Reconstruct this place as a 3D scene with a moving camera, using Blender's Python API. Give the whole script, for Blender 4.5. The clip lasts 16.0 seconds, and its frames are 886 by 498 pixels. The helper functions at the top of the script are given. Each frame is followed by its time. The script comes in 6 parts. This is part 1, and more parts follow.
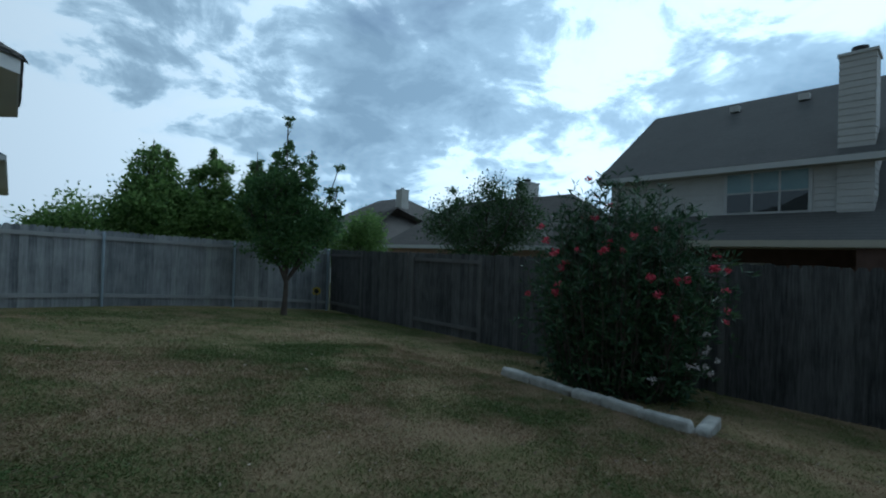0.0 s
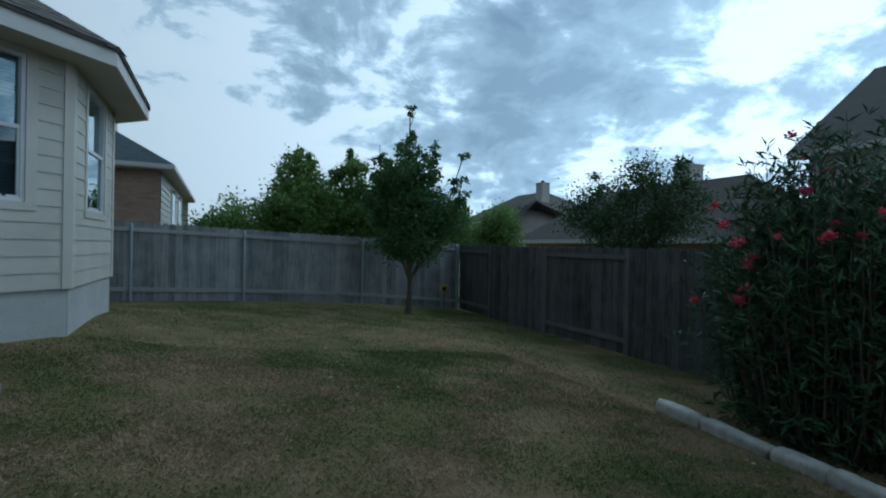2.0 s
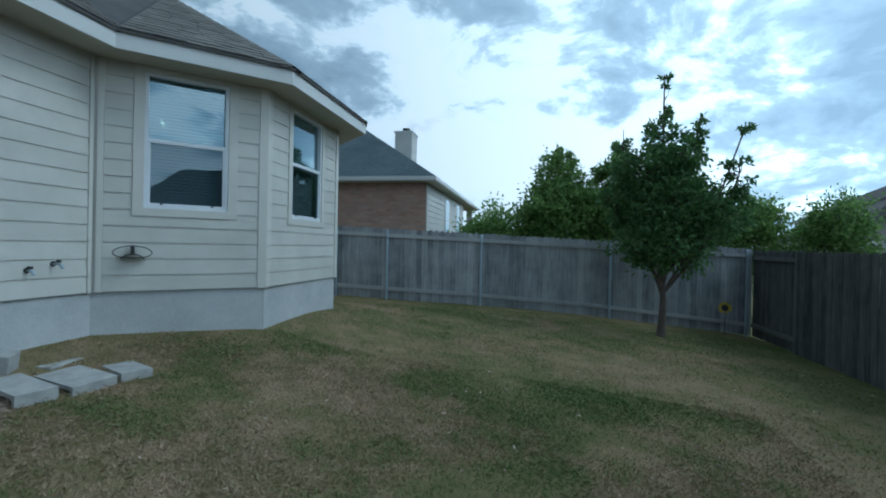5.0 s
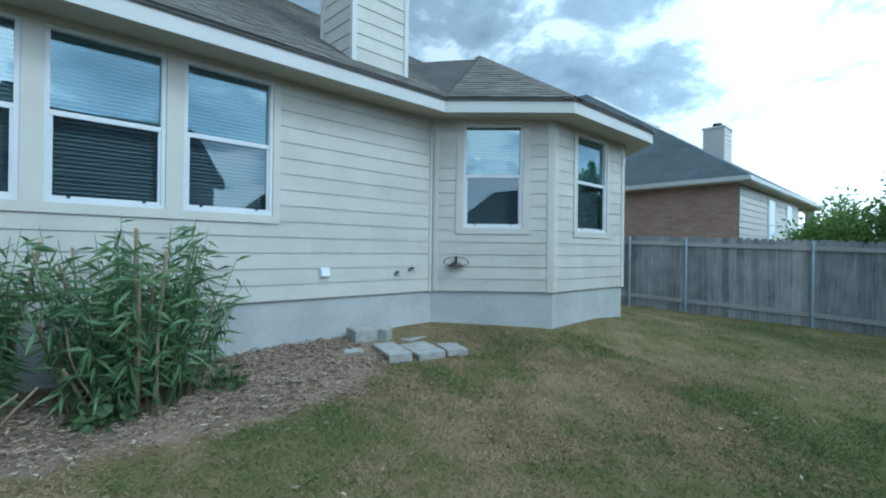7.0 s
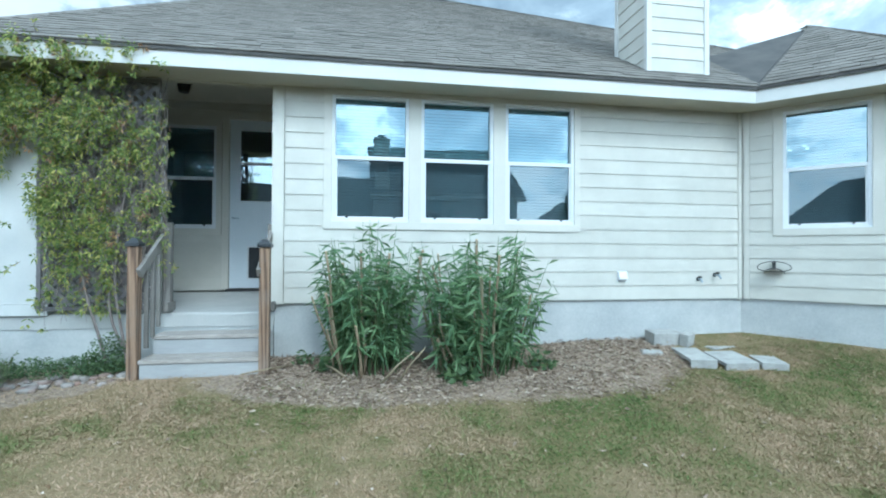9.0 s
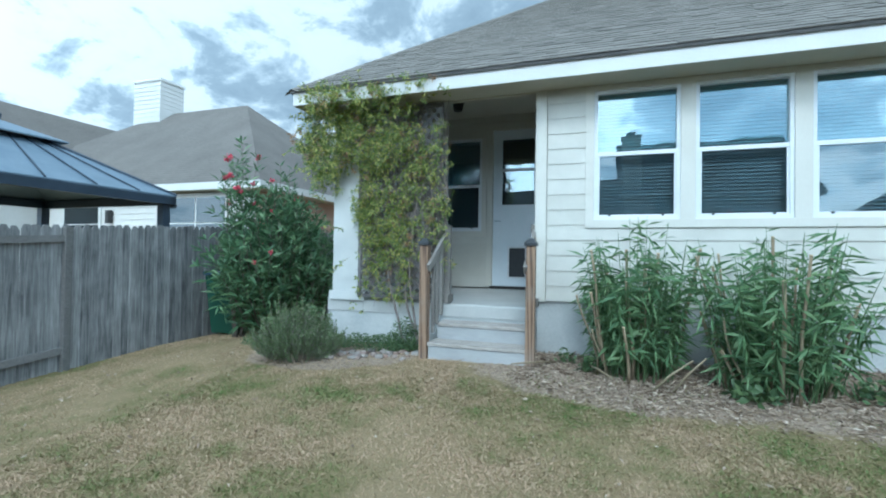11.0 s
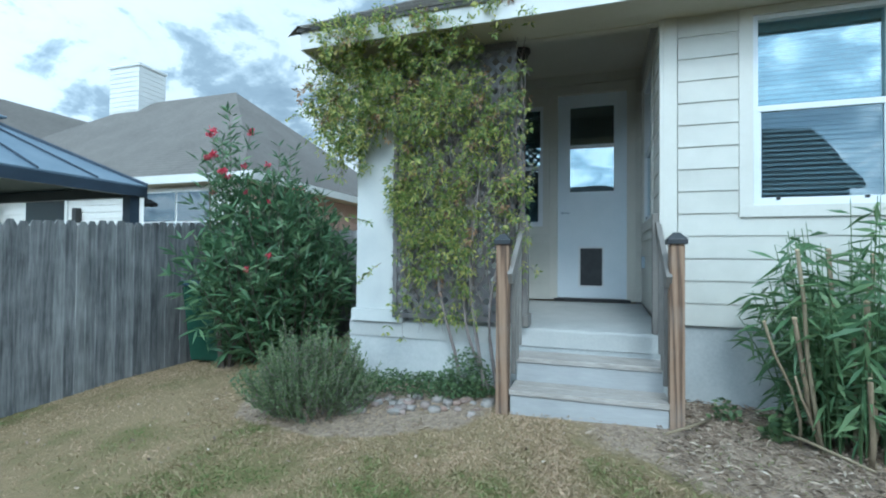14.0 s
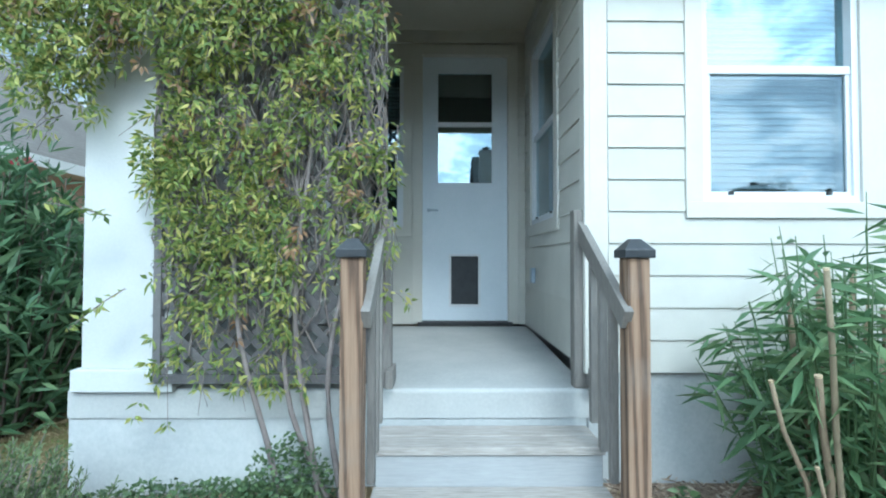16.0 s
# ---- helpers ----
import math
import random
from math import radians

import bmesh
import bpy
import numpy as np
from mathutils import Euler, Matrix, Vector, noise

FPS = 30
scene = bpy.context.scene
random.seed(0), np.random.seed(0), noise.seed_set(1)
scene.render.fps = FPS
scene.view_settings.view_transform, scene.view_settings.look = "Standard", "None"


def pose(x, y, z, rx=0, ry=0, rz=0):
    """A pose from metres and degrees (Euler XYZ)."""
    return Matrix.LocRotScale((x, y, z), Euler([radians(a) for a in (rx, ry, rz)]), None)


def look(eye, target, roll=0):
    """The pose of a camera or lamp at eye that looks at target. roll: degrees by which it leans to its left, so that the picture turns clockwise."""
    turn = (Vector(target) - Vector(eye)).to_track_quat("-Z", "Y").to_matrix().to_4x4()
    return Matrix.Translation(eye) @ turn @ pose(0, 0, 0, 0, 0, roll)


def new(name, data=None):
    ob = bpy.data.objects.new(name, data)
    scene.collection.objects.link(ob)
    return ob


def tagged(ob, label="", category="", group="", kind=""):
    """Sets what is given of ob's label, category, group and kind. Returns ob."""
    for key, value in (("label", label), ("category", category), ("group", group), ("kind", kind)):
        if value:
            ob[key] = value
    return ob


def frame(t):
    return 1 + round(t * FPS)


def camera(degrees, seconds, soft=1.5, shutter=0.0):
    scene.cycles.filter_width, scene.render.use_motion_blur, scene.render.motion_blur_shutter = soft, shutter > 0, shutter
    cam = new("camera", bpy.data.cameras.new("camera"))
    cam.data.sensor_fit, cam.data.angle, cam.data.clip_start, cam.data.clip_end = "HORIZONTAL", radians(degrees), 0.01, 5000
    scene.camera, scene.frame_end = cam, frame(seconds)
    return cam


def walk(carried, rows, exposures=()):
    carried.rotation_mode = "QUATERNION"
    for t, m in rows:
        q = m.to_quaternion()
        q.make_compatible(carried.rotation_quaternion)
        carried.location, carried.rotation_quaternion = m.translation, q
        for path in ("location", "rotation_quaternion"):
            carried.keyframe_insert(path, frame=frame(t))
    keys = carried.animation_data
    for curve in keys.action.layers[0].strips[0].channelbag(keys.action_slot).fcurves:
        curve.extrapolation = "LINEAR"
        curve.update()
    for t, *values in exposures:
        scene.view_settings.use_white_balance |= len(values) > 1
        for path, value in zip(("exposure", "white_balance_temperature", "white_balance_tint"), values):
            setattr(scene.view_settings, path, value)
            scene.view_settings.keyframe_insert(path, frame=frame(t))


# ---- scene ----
cam = camera(86.3, 16.0, soft=2.0)
PATH = [
    (0, (1.581, -0.163, 1.24), (2.93, 1.313, 1.263), 1.7),
    (0.5, (1.837, -0.003, 1.268), (2.977, 1.64, 1.269), 1.4),
    (1, (2.062, 0.219, 1.24), (3.034, 1.967, 1.236), 1.4),
    (1.5, (2.298, 0.473, 1.246), (3.194, 2.261, 1.24), 1.3),
    (2, (2.623, 0.694, 1.207), (3.474, 2.504, 1.201), 1.1),
    (2.5, (2.923, 0.941, 1.178), (3.704, 2.782, 1.173), 1.0),
    (3, (3.22, 1.149, 1.188), (3.909, 3.027, 1.181), 0.9),
    (5.5, (4.487, 1.734, 1.243), (3.811, 3.617, 1.229), 1.0),
    (6, (4.583, 1.576, 1.215), (3.645, 3.342, 1.222), 0.8),
    (6.5, (4.69, 1.399, 1.251), (3.527, 3.026, 1.256), 0.8),
    (7, (4.835, 1.305, 1.253), (3.388, 2.686, 1.261), 0.7),
    (7.5, (4.941, 1.171, 1.266), (3.274, 2.276, 1.272), 0.4),
    (8, (5.093, 1.099, 1.254), (3.26, 1.901, 1.265), 0.4),
    (8.5, (5.204, 1.001, 1.261), (3.294, 1.595, 1.271), 0.5),
    (9, (5.332, 0.974, 1.243), (3.358, 1.296, 1.265), 0.3),
    (9.5, (5.429, 1.012, 1.192), (3.43, 0.974, 1.231), 0.3),
    (10, (5.494, 0.976, 1.181), (3.519, 0.664, 1.22), 0.6),
    (12.5, (4.896, 0.127, 1.169), (3.081, -0.711, 1.203), 0.8),
    (13, (4.667, -0.134, 1.188), (2.842, -0.951, 1.222), 0.7),
    (13.5, (4.326, -0.325, 1.179), (2.459, -1.04, 1.213), 0.6),
    (14, (4.002, -0.471, 1.195), (2.103, -1.098, 1.234), 0.5),
    (14.5, (3.638, -0.604, 1.232), (1.699, -1.095, 1.271), 0.3),
    (15, (3.28, -0.681, 1.224), (1.303, -0.984, 1.266), 0.3),
    (15.5, (2.885, -0.729, 1.255), (0.89, -0.853, 1.302), 0.1),
    (16, (2.492, -0.79, 1.29), (0.493, -0.773, 1.337), 0.1),
]
walk(cam, [(t, look(eye, target, roll)) for t, eye, target, roll in PATH],
     [(0.0, -1.16, 5020, -3), (3.0, -1.0, 5050, -3), (5.5, -0.38, 4980, -4), (7.0, 0.14, 5020, -4), (9.0, 0.95, 5220, -3), (12.5, 0.7, 5120, -3), (14.5, 0.88, 5200, -3), (16.0, 1.27, 5280, -2)])

# ---------- light ----------
SUN_AZ, SUN_EL = math.radians(76), math.radians(44)   # azimuth clockwise from +y

world = bpy.data.worlds.new("sky")
scene.world = world
world.use_nodes = True
wn, wl = world.node_tree.nodes, world.node_tree.links
wn.clear()
w_out = wn.new("ShaderNodeOutputWorld")
w_sky = wn.new("ShaderNodeTexSky")
w_sky.sky_type, w_sky.sun_disc = "NISHITA", False
w_sky.sun_elevation, w_sky.sun_rotation = SUN_EL, SUN_AZ
w_skybg = wn.new("ShaderNodeBackground")
w_skybg.inputs["Strength"].default_value = 0.11
wl.new(w_sky.outputs[0], w_skybg.inputs["Color"])
# cloud layer: the view direction laid onto a flat ceiling of cloud
w_tc = wn.new("ShaderNodeTexCoord")
w_sep = wn.new("ShaderNodeSeparateXYZ")
wl.new(w_tc.outputs["Generated"], w_sep.inputs[0])


def wmath(op, a, b=None, c=None):
    n = wn.new("ShaderNodeMath")
    n.operation = op
    for i, v in enumerate((a, b, c)):
        if v is None:
            continue
        if isinstance(v, (int, float)):
            n.inputs[i].default_value = v
        else:
            wl.new(v, n.inputs[i])
    return n.outputs[0]


w_up = wmath("ADD", wmath("MAXIMUM", w_sep.outputs[2], 0.0), 0.34)
w_cx, w_cy = wmath("DIVIDE", w_sep.outputs[0], w_up), wmath("DIVIDE", w_sep.outputs[1], w_up)
w_vec = wn.new("ShaderNodeCombineXYZ")
wl.new(w_cx, w_vec.inputs[0])
wl.new(w_cy, w_vec.inputs[1])


def wnoise(scale, detail, rough, offset, distortion=0.0):
    mp = wn.new("ShaderNodeMapping")
    mp.inputs["Location"].default_value = offset
    mp.inputs["Rotation"].default_value = (0, 0, math.radians(20))
    wl.new(w_vec.outputs[0], mp.inputs[0])
    n = wn.new("ShaderNodeTexNoise")
    n.inputs["Scale"].default_value, n.inputs["Detail"].default_value = scale, detail
    n.inputs["Roughness"].default_value, n.inputs["Distortion"].default_value = rough, distortion
    wl.new(mp.outputs[0], n.inputs["Vector"])
    return n.outputs["Fac"]


def wramp(fac, stops):
    r = wn.new("ShaderNodeValToRGB")
    r.color_ramp.elements[0].position, r.color_ramp.elements[0].color = stops[0][0], (*stops[0][1], 1)
    r.color_ramp.elements[1].position, r.color_ramp.elements[1].color = stops[-1][0], (*stops[-1][1], 1)
    for p, c in stops[1:-1]:
        e = r.color_ramp.elements.new(p)
        e.color = (*c, 1)
    wl.new(fac, r.inputs[0])
    return r.outputs[0]


w_big = wnoise(1.05, 9.0, 0.56, (3.1, 1.7, 0.0), 0.25)
w_small = wnoise(3.4, 9.0, 0.60, (0.4, 5.2, 0.0), 0.5)
w_fine = wnoise(9.5, 6.0, 0.62, (2.6, 0.9, 0.0), 0.4)
w_mix = wmath("ADD", wmath("ADD", wmath("MULTIPLY", w_big, 0.62), wmath("MULTIPLY", w_small, 0.56)), wmath("MULTIPLY", w_fine, 0.20))
# thinner towards the horizon
w_hz = wmath("MAXIMUM", wmath("SUBTRACT", 1.0, wmath("DIVIDE", w_sep.outputs[2], 0.22)), 0.0)
w_mix = wmath("SUBTRACT", wmath("SUBTRACT", w_mix, 0.176), wmath("MULTIPLY", w_hz, 0.13))
# heaped cumulus masses and the bright gaps between them: direction, density, cosine of the angular radius
MASSES = [
    ((0.619, 0.731, 0.287), 0.045, 0.955),
    ((0.492, 0.789, 0.369), 0.03, 0.97),
    ((0.281, 0.909, 0.309), 0.028, 0.985),
    ((0.906, 0.2, 0.373), 0.04, 0.97),
    ((-0.572, 0.707, 0.416), 0.06, 0.93),
    ((-0.12, 0.963, 0.239), 0.035, 0.985),
    ((0.116, 0.901, 0.418), 0.03, 0.975),
    ((0.823, 0.448, 0.35), -0.04, 0.97),
    ((0.357, 0.846, 0.397), -0.03, 0.985),
    ((-0.266, 0.91, 0.318), -0.04, 0.975),
    ((0.068, 0.956, 0.285), -0.04, 0.97),
    ((-0.467, -0.821, 0.329), -0.05, 0.94),
    ((-0.06, 0.954, 0.295), -0.025, 0.98),
]
for way, gain, rim in MASSES:
    dn = wn.new("ShaderNodeVectorMath")
    dn.operation = "DOT_PRODUCT"
    wl.new(w_tc.outputs["Generated"], dn.inputs[0])
    dn.inputs[1].default_value = way
    f = wmath("DIVIDE", wmath("SUBTRACT", dn.outputs["Value"], rim), 1.0 - rim)
    w_mix = wmath("MULTIPLY_ADD", wmath("SMOOTH_MIN", wmath("MAXIMUM", f, 0.0), 0.6, 0.3), gain * 1.6, w_mix)
w_cloud = wramp(w_mix, [(0.43, (0.94, 0.95, 0.96)), (0.476, (0.90, 0.935, 0.96)), (0.494, (0.68, 0.76, 0.82)), (0.535, (0.44, 0.52, 0.59)), (0.66, (0.29, 0.36, 0.43))])
w_cover = wramp(wnoise(1.3, 5.0, 0.55, (7.7, 2.2, 0.0)), [(0.27, (0.25, 0.25, 0.25)), (0.36, (1, 1, 1))])
# the cloud deck is thinner, so brighter, on the sun's side of the sky
w_dot = wn.new("ShaderNodeVectorMath")
w_dot.operation = "DOT_PRODUCT"
wl.new(w_tc.outputs["Generated"], w_dot.inputs[0])
w_dot.inputs[1].default_value = (math.sin(SUN_AZ) * math.cos(SUN_EL), math.cos(SUN_AZ) * math.cos(SUN_EL), math.sin(SUN_EL))
w_glow = wmath("MULTIPLY_ADD", wmath("POWER", wmath("MULTIPLY_ADD", w_dot.outputs["Value"], 0.5, 0.5), 2.2), 2.35, 0.36)
# and brighter low down than overhead
w_low = wmath("SUBTRACT", 1.35, wmath("MULTIPLY", wmath("MAXIMUM", w_sep.outputs[2], 0.0), 0.75))
w_glow = wmath("MULTIPLY", w_glow, w_low)
w_cbg = wn.new("ShaderNodeBackground")
wl.new(w_glow, w_cbg.inputs["Strength"])
wl.new(w_cloud, w_cbg.inputs["Color"])
w_ms = wn.new("ShaderNodeMixShader")
wl.new(w_cover, w_ms.inputs[0])
wl.new(w_skybg.outputs[0], w_ms.inputs[1])
wl.new(w_cbg.outputs[0], w_ms.inputs[2])
wl.new(w_ms.outputs[0], w_out.inputs[0])

sun = new("sun", bpy.data.lights.new("sun", "SUN"))
sun.data.energy, sun.data.angle, sun.data.color = 0.9, math.radians(14), (1.0, 0.96, 0.90)
_d = Vector((math.sin(SUN_AZ) * math.cos(SUN_EL), math.cos(SUN_AZ) * math.cos(SUN_EL), math.sin(SUN_EL)))
sun.matrix_world = look(_d * 60, (0, 0, 0))

# ---------- material helpers ----------


class Nodes:
    """A short hand for building one node material."""

    def __init__(self, name):
        self.mat = bpy.data.materials.new(name)
        self.mat.use_nodes = True
        self.n, self.l = self.mat.node_tree.nodes, self.mat.node_tree.links
        self.bsdf = self.n["Principled BSDF"]
        self.out = self.n["Material Output"]

    def put(self, socket, v):
        if isinstance(v, (int, float)):
            socket.default_value = v
        elif isinstance(v, (tuple, list)):
            socket.default_value = (*v, 1) if len(v) == 3 and socket.type == "RGBA" else v
        else:
            self.l.new(v, socket)

    def node(self, kind, **ins):
        n = self.n.new(kind)
        for k, v in ins.items():
            self.put(n.inputs[k.replace("_", " ")], v)
        return n

    def coords(self, scale=(1, 1, 1), kind="Object", rot=(0, 0, 0)):
        if kind == "World":
            src = self.n.new("ShaderNodeNewGeometry").outputs["Position"]
        else:
            src = self.n.new("ShaderNodeTexCoord").outputs[kind]
        m = self.n.new("ShaderNodeMapping")
        m.inputs["Scale"].default_value = scale
        m.inputs["Rotation"].default_value = rot
        self.l.new(src, m.inputs[0])
        return m.outputs[0]

    def noise(self, vec, scale, detail=4, rough=0.55, dist=0.0):
        n = self.node("ShaderNodeTexNoise", Scale=scale, Detail=detail, Roughness=rough, Distortion=dist)
        self.l.new(vec, n.inputs["Vector"])
        return n.outputs["Fac"]

    def math(self, op, a, b=None, c=None):
        n = self.n.new("ShaderNodeMath")
        n.operation = op
        for i, v in enumerate((a, b, c)):
            if v is not None:
                self.put(n.inputs[i], v)
        return n.outputs[0]

    def ramp(self, fac, *stops):
        r = self.n.new("ShaderNodeValToRGB")
        e = r.color_ramp.elements
        e[0].position, e[0].color = stops[0][0], (*stops[0][1], 1)
        e[1].position, e[1].color = stops[-1][0], (*stops[-1][1], 1)
        for p, c in stops[1:-1]:
            e.new(p).color = (*c, 1)
        self.l.new(fac, r.inputs[0])
        return r.outputs[0]

    def mix(self, fac, a, b, mode="MIX"):
        m = self.n.new("ShaderNodeMix")
        m.data_type, m.blend_type = "RGBA", mode
        self.put(m.inputs[0], fac)
        self.put(m.inputs[6], a)
        self.put(m.inputs[7], b)
        return m.outputs[2]

    def random(self):
        return self.n.new("ShaderNodeObjectInfo").outputs["Random"]

    def island(self):
        return self.n.new("ShaderNodeNewGeometry").outputs["Random Per Island"]

    def bump(self, height, strength=0.3, distance=0.01):
        b = self.node("ShaderNodeBump", Strength=strength, Distance=distance)
        self.l.new(height, b.inputs["Height"])
        self.l.new(b.outputs[0], self.bsdf.inputs["Normal"])

    def done(self, color, rough=0.7, metal=0.0, spec=None):
        self.put(self.bsdf.inputs["Base Color"], color)
        self.put(self.bsdf.inputs["Roughness"], rough)
        self.put(self.bsdf.inputs["Metallic"], metal)
        if spec is not None:
            self.put(self.bsdf.inputs["Specular IOR Level"], spec)
        return self.mat


def worn(name, a, b, rough=0.7, scale=3.0, grain=60.0, bump=0.15, metal=0.0, kind="World", stretch=(1, 1, 1), spec=None):
    """A surface in two tones: large stains and fine grain."""
    m = Nodes(name)
    v = m.coords(stretch, kind)
    big, fine = m.noise(v, scale, 5, 0.6), m.noise(v, grain, 3, 0.6)
    f = m.math("ADD", m.math("MULTIPLY", big, 0.7), m.math("MULTIPLY", fine, 0.3))
    c = m.ramp(f, (0.34, a), (0.66, b))
    m.bump(fine, bump, 0.004)
    return m.done(c, rough, metal, spec)


def pieces(name, tones, rough=0.8, grain=40.0, stretch=(1, 1, 1), bump=0.3, island=False, stain=0.35, tight=(0.3, 0.7)):
    """A surface whose single pieces differ in tone."""
    m = Nodes(name)
    r = m.island() if island else m.random()
    k = len(tones) - 1
    c = m.ramp(r, *[(i / k, t) for i, t in enumerate(tones)])
    v = m.coords(stretch, "World")
    g = m.noise(v, grain, 4, 0.65, 0.4)
    s = m.noise(m.coords((1, 1, 1), "World"), 2.3, 5, 0.6)
    c = m.mix(stain, c, m.ramp(g, (tight[0], tuple(0.45 * x for x in tones[0])), (tight[1], tuple(min(1, 1.25 * x) for x in tones[-1]))))
    c = m.mix(0.25, c, m.ramp(s, (0.35, tuple(0.6 * x for x in tones[0])), (0.65, tones[-1])))
    m.bump(g, bump, 0.006)
    return m.done(c, rough)


def roofing(name, a, b):
    """Shingles seen from afar: faint courses, mottled tabs."""
    m = Nodes(name)
    v = m.coords((1, 1, 1), "World")
    w = m.n.new("ShaderNodeTexWave")
    w.wave_type, w.bands_direction = "BANDS", "Z"
    m.put(w.inputs["Scale"], 3.6)
    m.put(w.inputs["Distortion"], 0.6)
    m.l.new(v, w.inputs["Vector"])
    f = m.math("ADD", m.math("MULTIPLY", m.noise(v, 0.9, 5, 0.6), 0.45), m.math("MULTIPLY", m.noise(m.coords((1, 1, 2.2), "World"), 9.0, 4, 0.7), 0.55))
    c = m.ramp(f, (0.34, a), (0.66, b))
    c = m.mix(m.math("MULTIPLY", m.math("GREATER_THAN", w.outputs["Fac"], 0.86), 0.35), c, tuple(0.5 * x for x in a))
    m.bump(f, 0.4, 0.02)
    return m.done(c, 0.95)


def leafy(name, a, b, c=None, rough=0.45, trans=0.25):
    """Leaves: each its own shade, letting a little light through."""
    m = Nodes(name)
    stops = [(0.0, a), (0.6, b), (1.0, c or b)]
    col = m.ramp(m.island(), *stops)
    m.done(col, rough, 0.0, 0.35)
    t = m.node("ShaderNodeBsdfTranslucent")
    m.put(t.inputs["Color"], col)
    s = m.n.new("ShaderNodeMixShader")
    s.inputs[0].default_value = trans
    m.l.new(m.bsdf.outputs[0], s.inputs[1])
    m.l.new(t.outputs[0], s.inputs[2])
    m.l.new(s.outputs[0], m.out.inputs[0])
    return m.mat


M_SIDING = pieces("siding_paint", [(0.50, 0.488, 0.437), (0.53, 0.518, 0.467), (0.555, 0.543, 0.492)], 0.55, 55, (1, 1, 6), 0.12, stain=0.06)
M_TRIM = worn("trim_paint", (0.52, 0.503, 0.45), (0.575, 0.562, 0.512), 0.5, 2, 50, 0.05)
M_FASCIA = worn("fascia_paint", (0.52, 0.52, 0.50), (0.58, 0.58, 0.56), 0.5, 1.5, 50, 0.05)
M_SOFFIT = worn("soffit_paint", (0.44, 0.41, 0.33), (0.50, 0.47, 0.39), 0.7, 1.5, 40, 0.05)
M_VINYL = worn("white_vinyl", (0.60, 0.62, 0.64), (0.67, 0.69, 0.71), 0.35, 4, 30, 0.02)
M_DOOR = worn("door_paint", (0.62, 0.68, 0.73), (0.68, 0.73, 0.78), 0.45, 3, 40, 0.03)
M_FOUND = worn("foundation_parge", (0.34, 0.355, 0.355), (0.48, 0.49, 0.48), 0.9, 1.9, 45, 0.35)
M_CONC = worn("porch_concrete", (0.35, 0.355, 0.345), (0.46, 0.46, 0.44), 0.85, 2.2, 60, 0.25)
M_STUCCO = worn("column_paint", (0.45, 0.465, 0.455), (0.52, 0.53, 0.515), 0.75, 2.5, 80, 0.2)
M_BLOCK = worn("cinder_block", (0.27, 0.27, 0.255), (0.42, 0.415, 0.39), 0.95, 9, 120, 0.6)
M_SHINGLE = pieces("asphalt_shingle", [(0.10, 0.092, 0.08), (0.165, 0.153, 0.135), (0.215, 0.20, 0.178)], 0.95, 70, (1, 1, 1), 0.6)
M_SHINGLE_J = pieces("asphalt_shingle_joined", [(0.10, 0.092, 0.08), (0.165, 0.153, 0.135), (0.215, 0.20, 0.178)], 0.95, 70, (1, 1, 1), 0.6, island=True)
M_UNDER = worn("roof_underlay", (0.05, 0.05, 0.05), (0.09, 0.085, 0.08), 0.95)
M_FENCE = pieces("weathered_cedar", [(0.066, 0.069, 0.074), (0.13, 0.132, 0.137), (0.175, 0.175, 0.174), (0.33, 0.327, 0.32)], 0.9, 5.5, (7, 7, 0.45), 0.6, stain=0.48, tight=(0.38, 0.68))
# M_FENCE at about half tone: the east fence's shade is put into its colour
M_FENCE_SHADE = pieces("shaded_cedar", [(0.034, 0.036, 0.039), (0.068, 0.070, 0.073), (0.094, 0.094, 0.094), (0.17, 0.168, 0.165)], 0.9, 5.5, (7, 7, 0.45), 0.6, stain=0.48, tight=(0.38, 0.68))
M_FENCE_B = pieces("weathered_pine", [(0.12, 0.13, 0.145), (0.19, 0.198, 0.21), (0.27, 0.276, 0.285), (0.33, 0.335, 0.34), (0.46, 0.46, 0.455)], 0.9, 5.5, (5, 5, 0.3), 0.6, stain=0.32, tight=(0.36, 0.68))
M_RAIL = pieces("weathered_rail", [(0.31, 0.31, 0.31), (0.37, 0.37, 0.365), (0.44, 0.435, 0.425)], 0.9, 26, (3, 3, 3), 0.4)
M_RAIL_D = pieces("dark_weathered_rail", [(0.10, 0.098, 0.096), (0.16, 0.155, 0.15), (0.20, 0.194, 0.187)], 0.9, 10, (3, 3, 6), 0.4)
M_STEEL = worn("galvanised_post", (0.34, 0.41, 0.48), (0.45, 0.52, 0.58), 0.45, 4, 60, 0.05, 0.6)
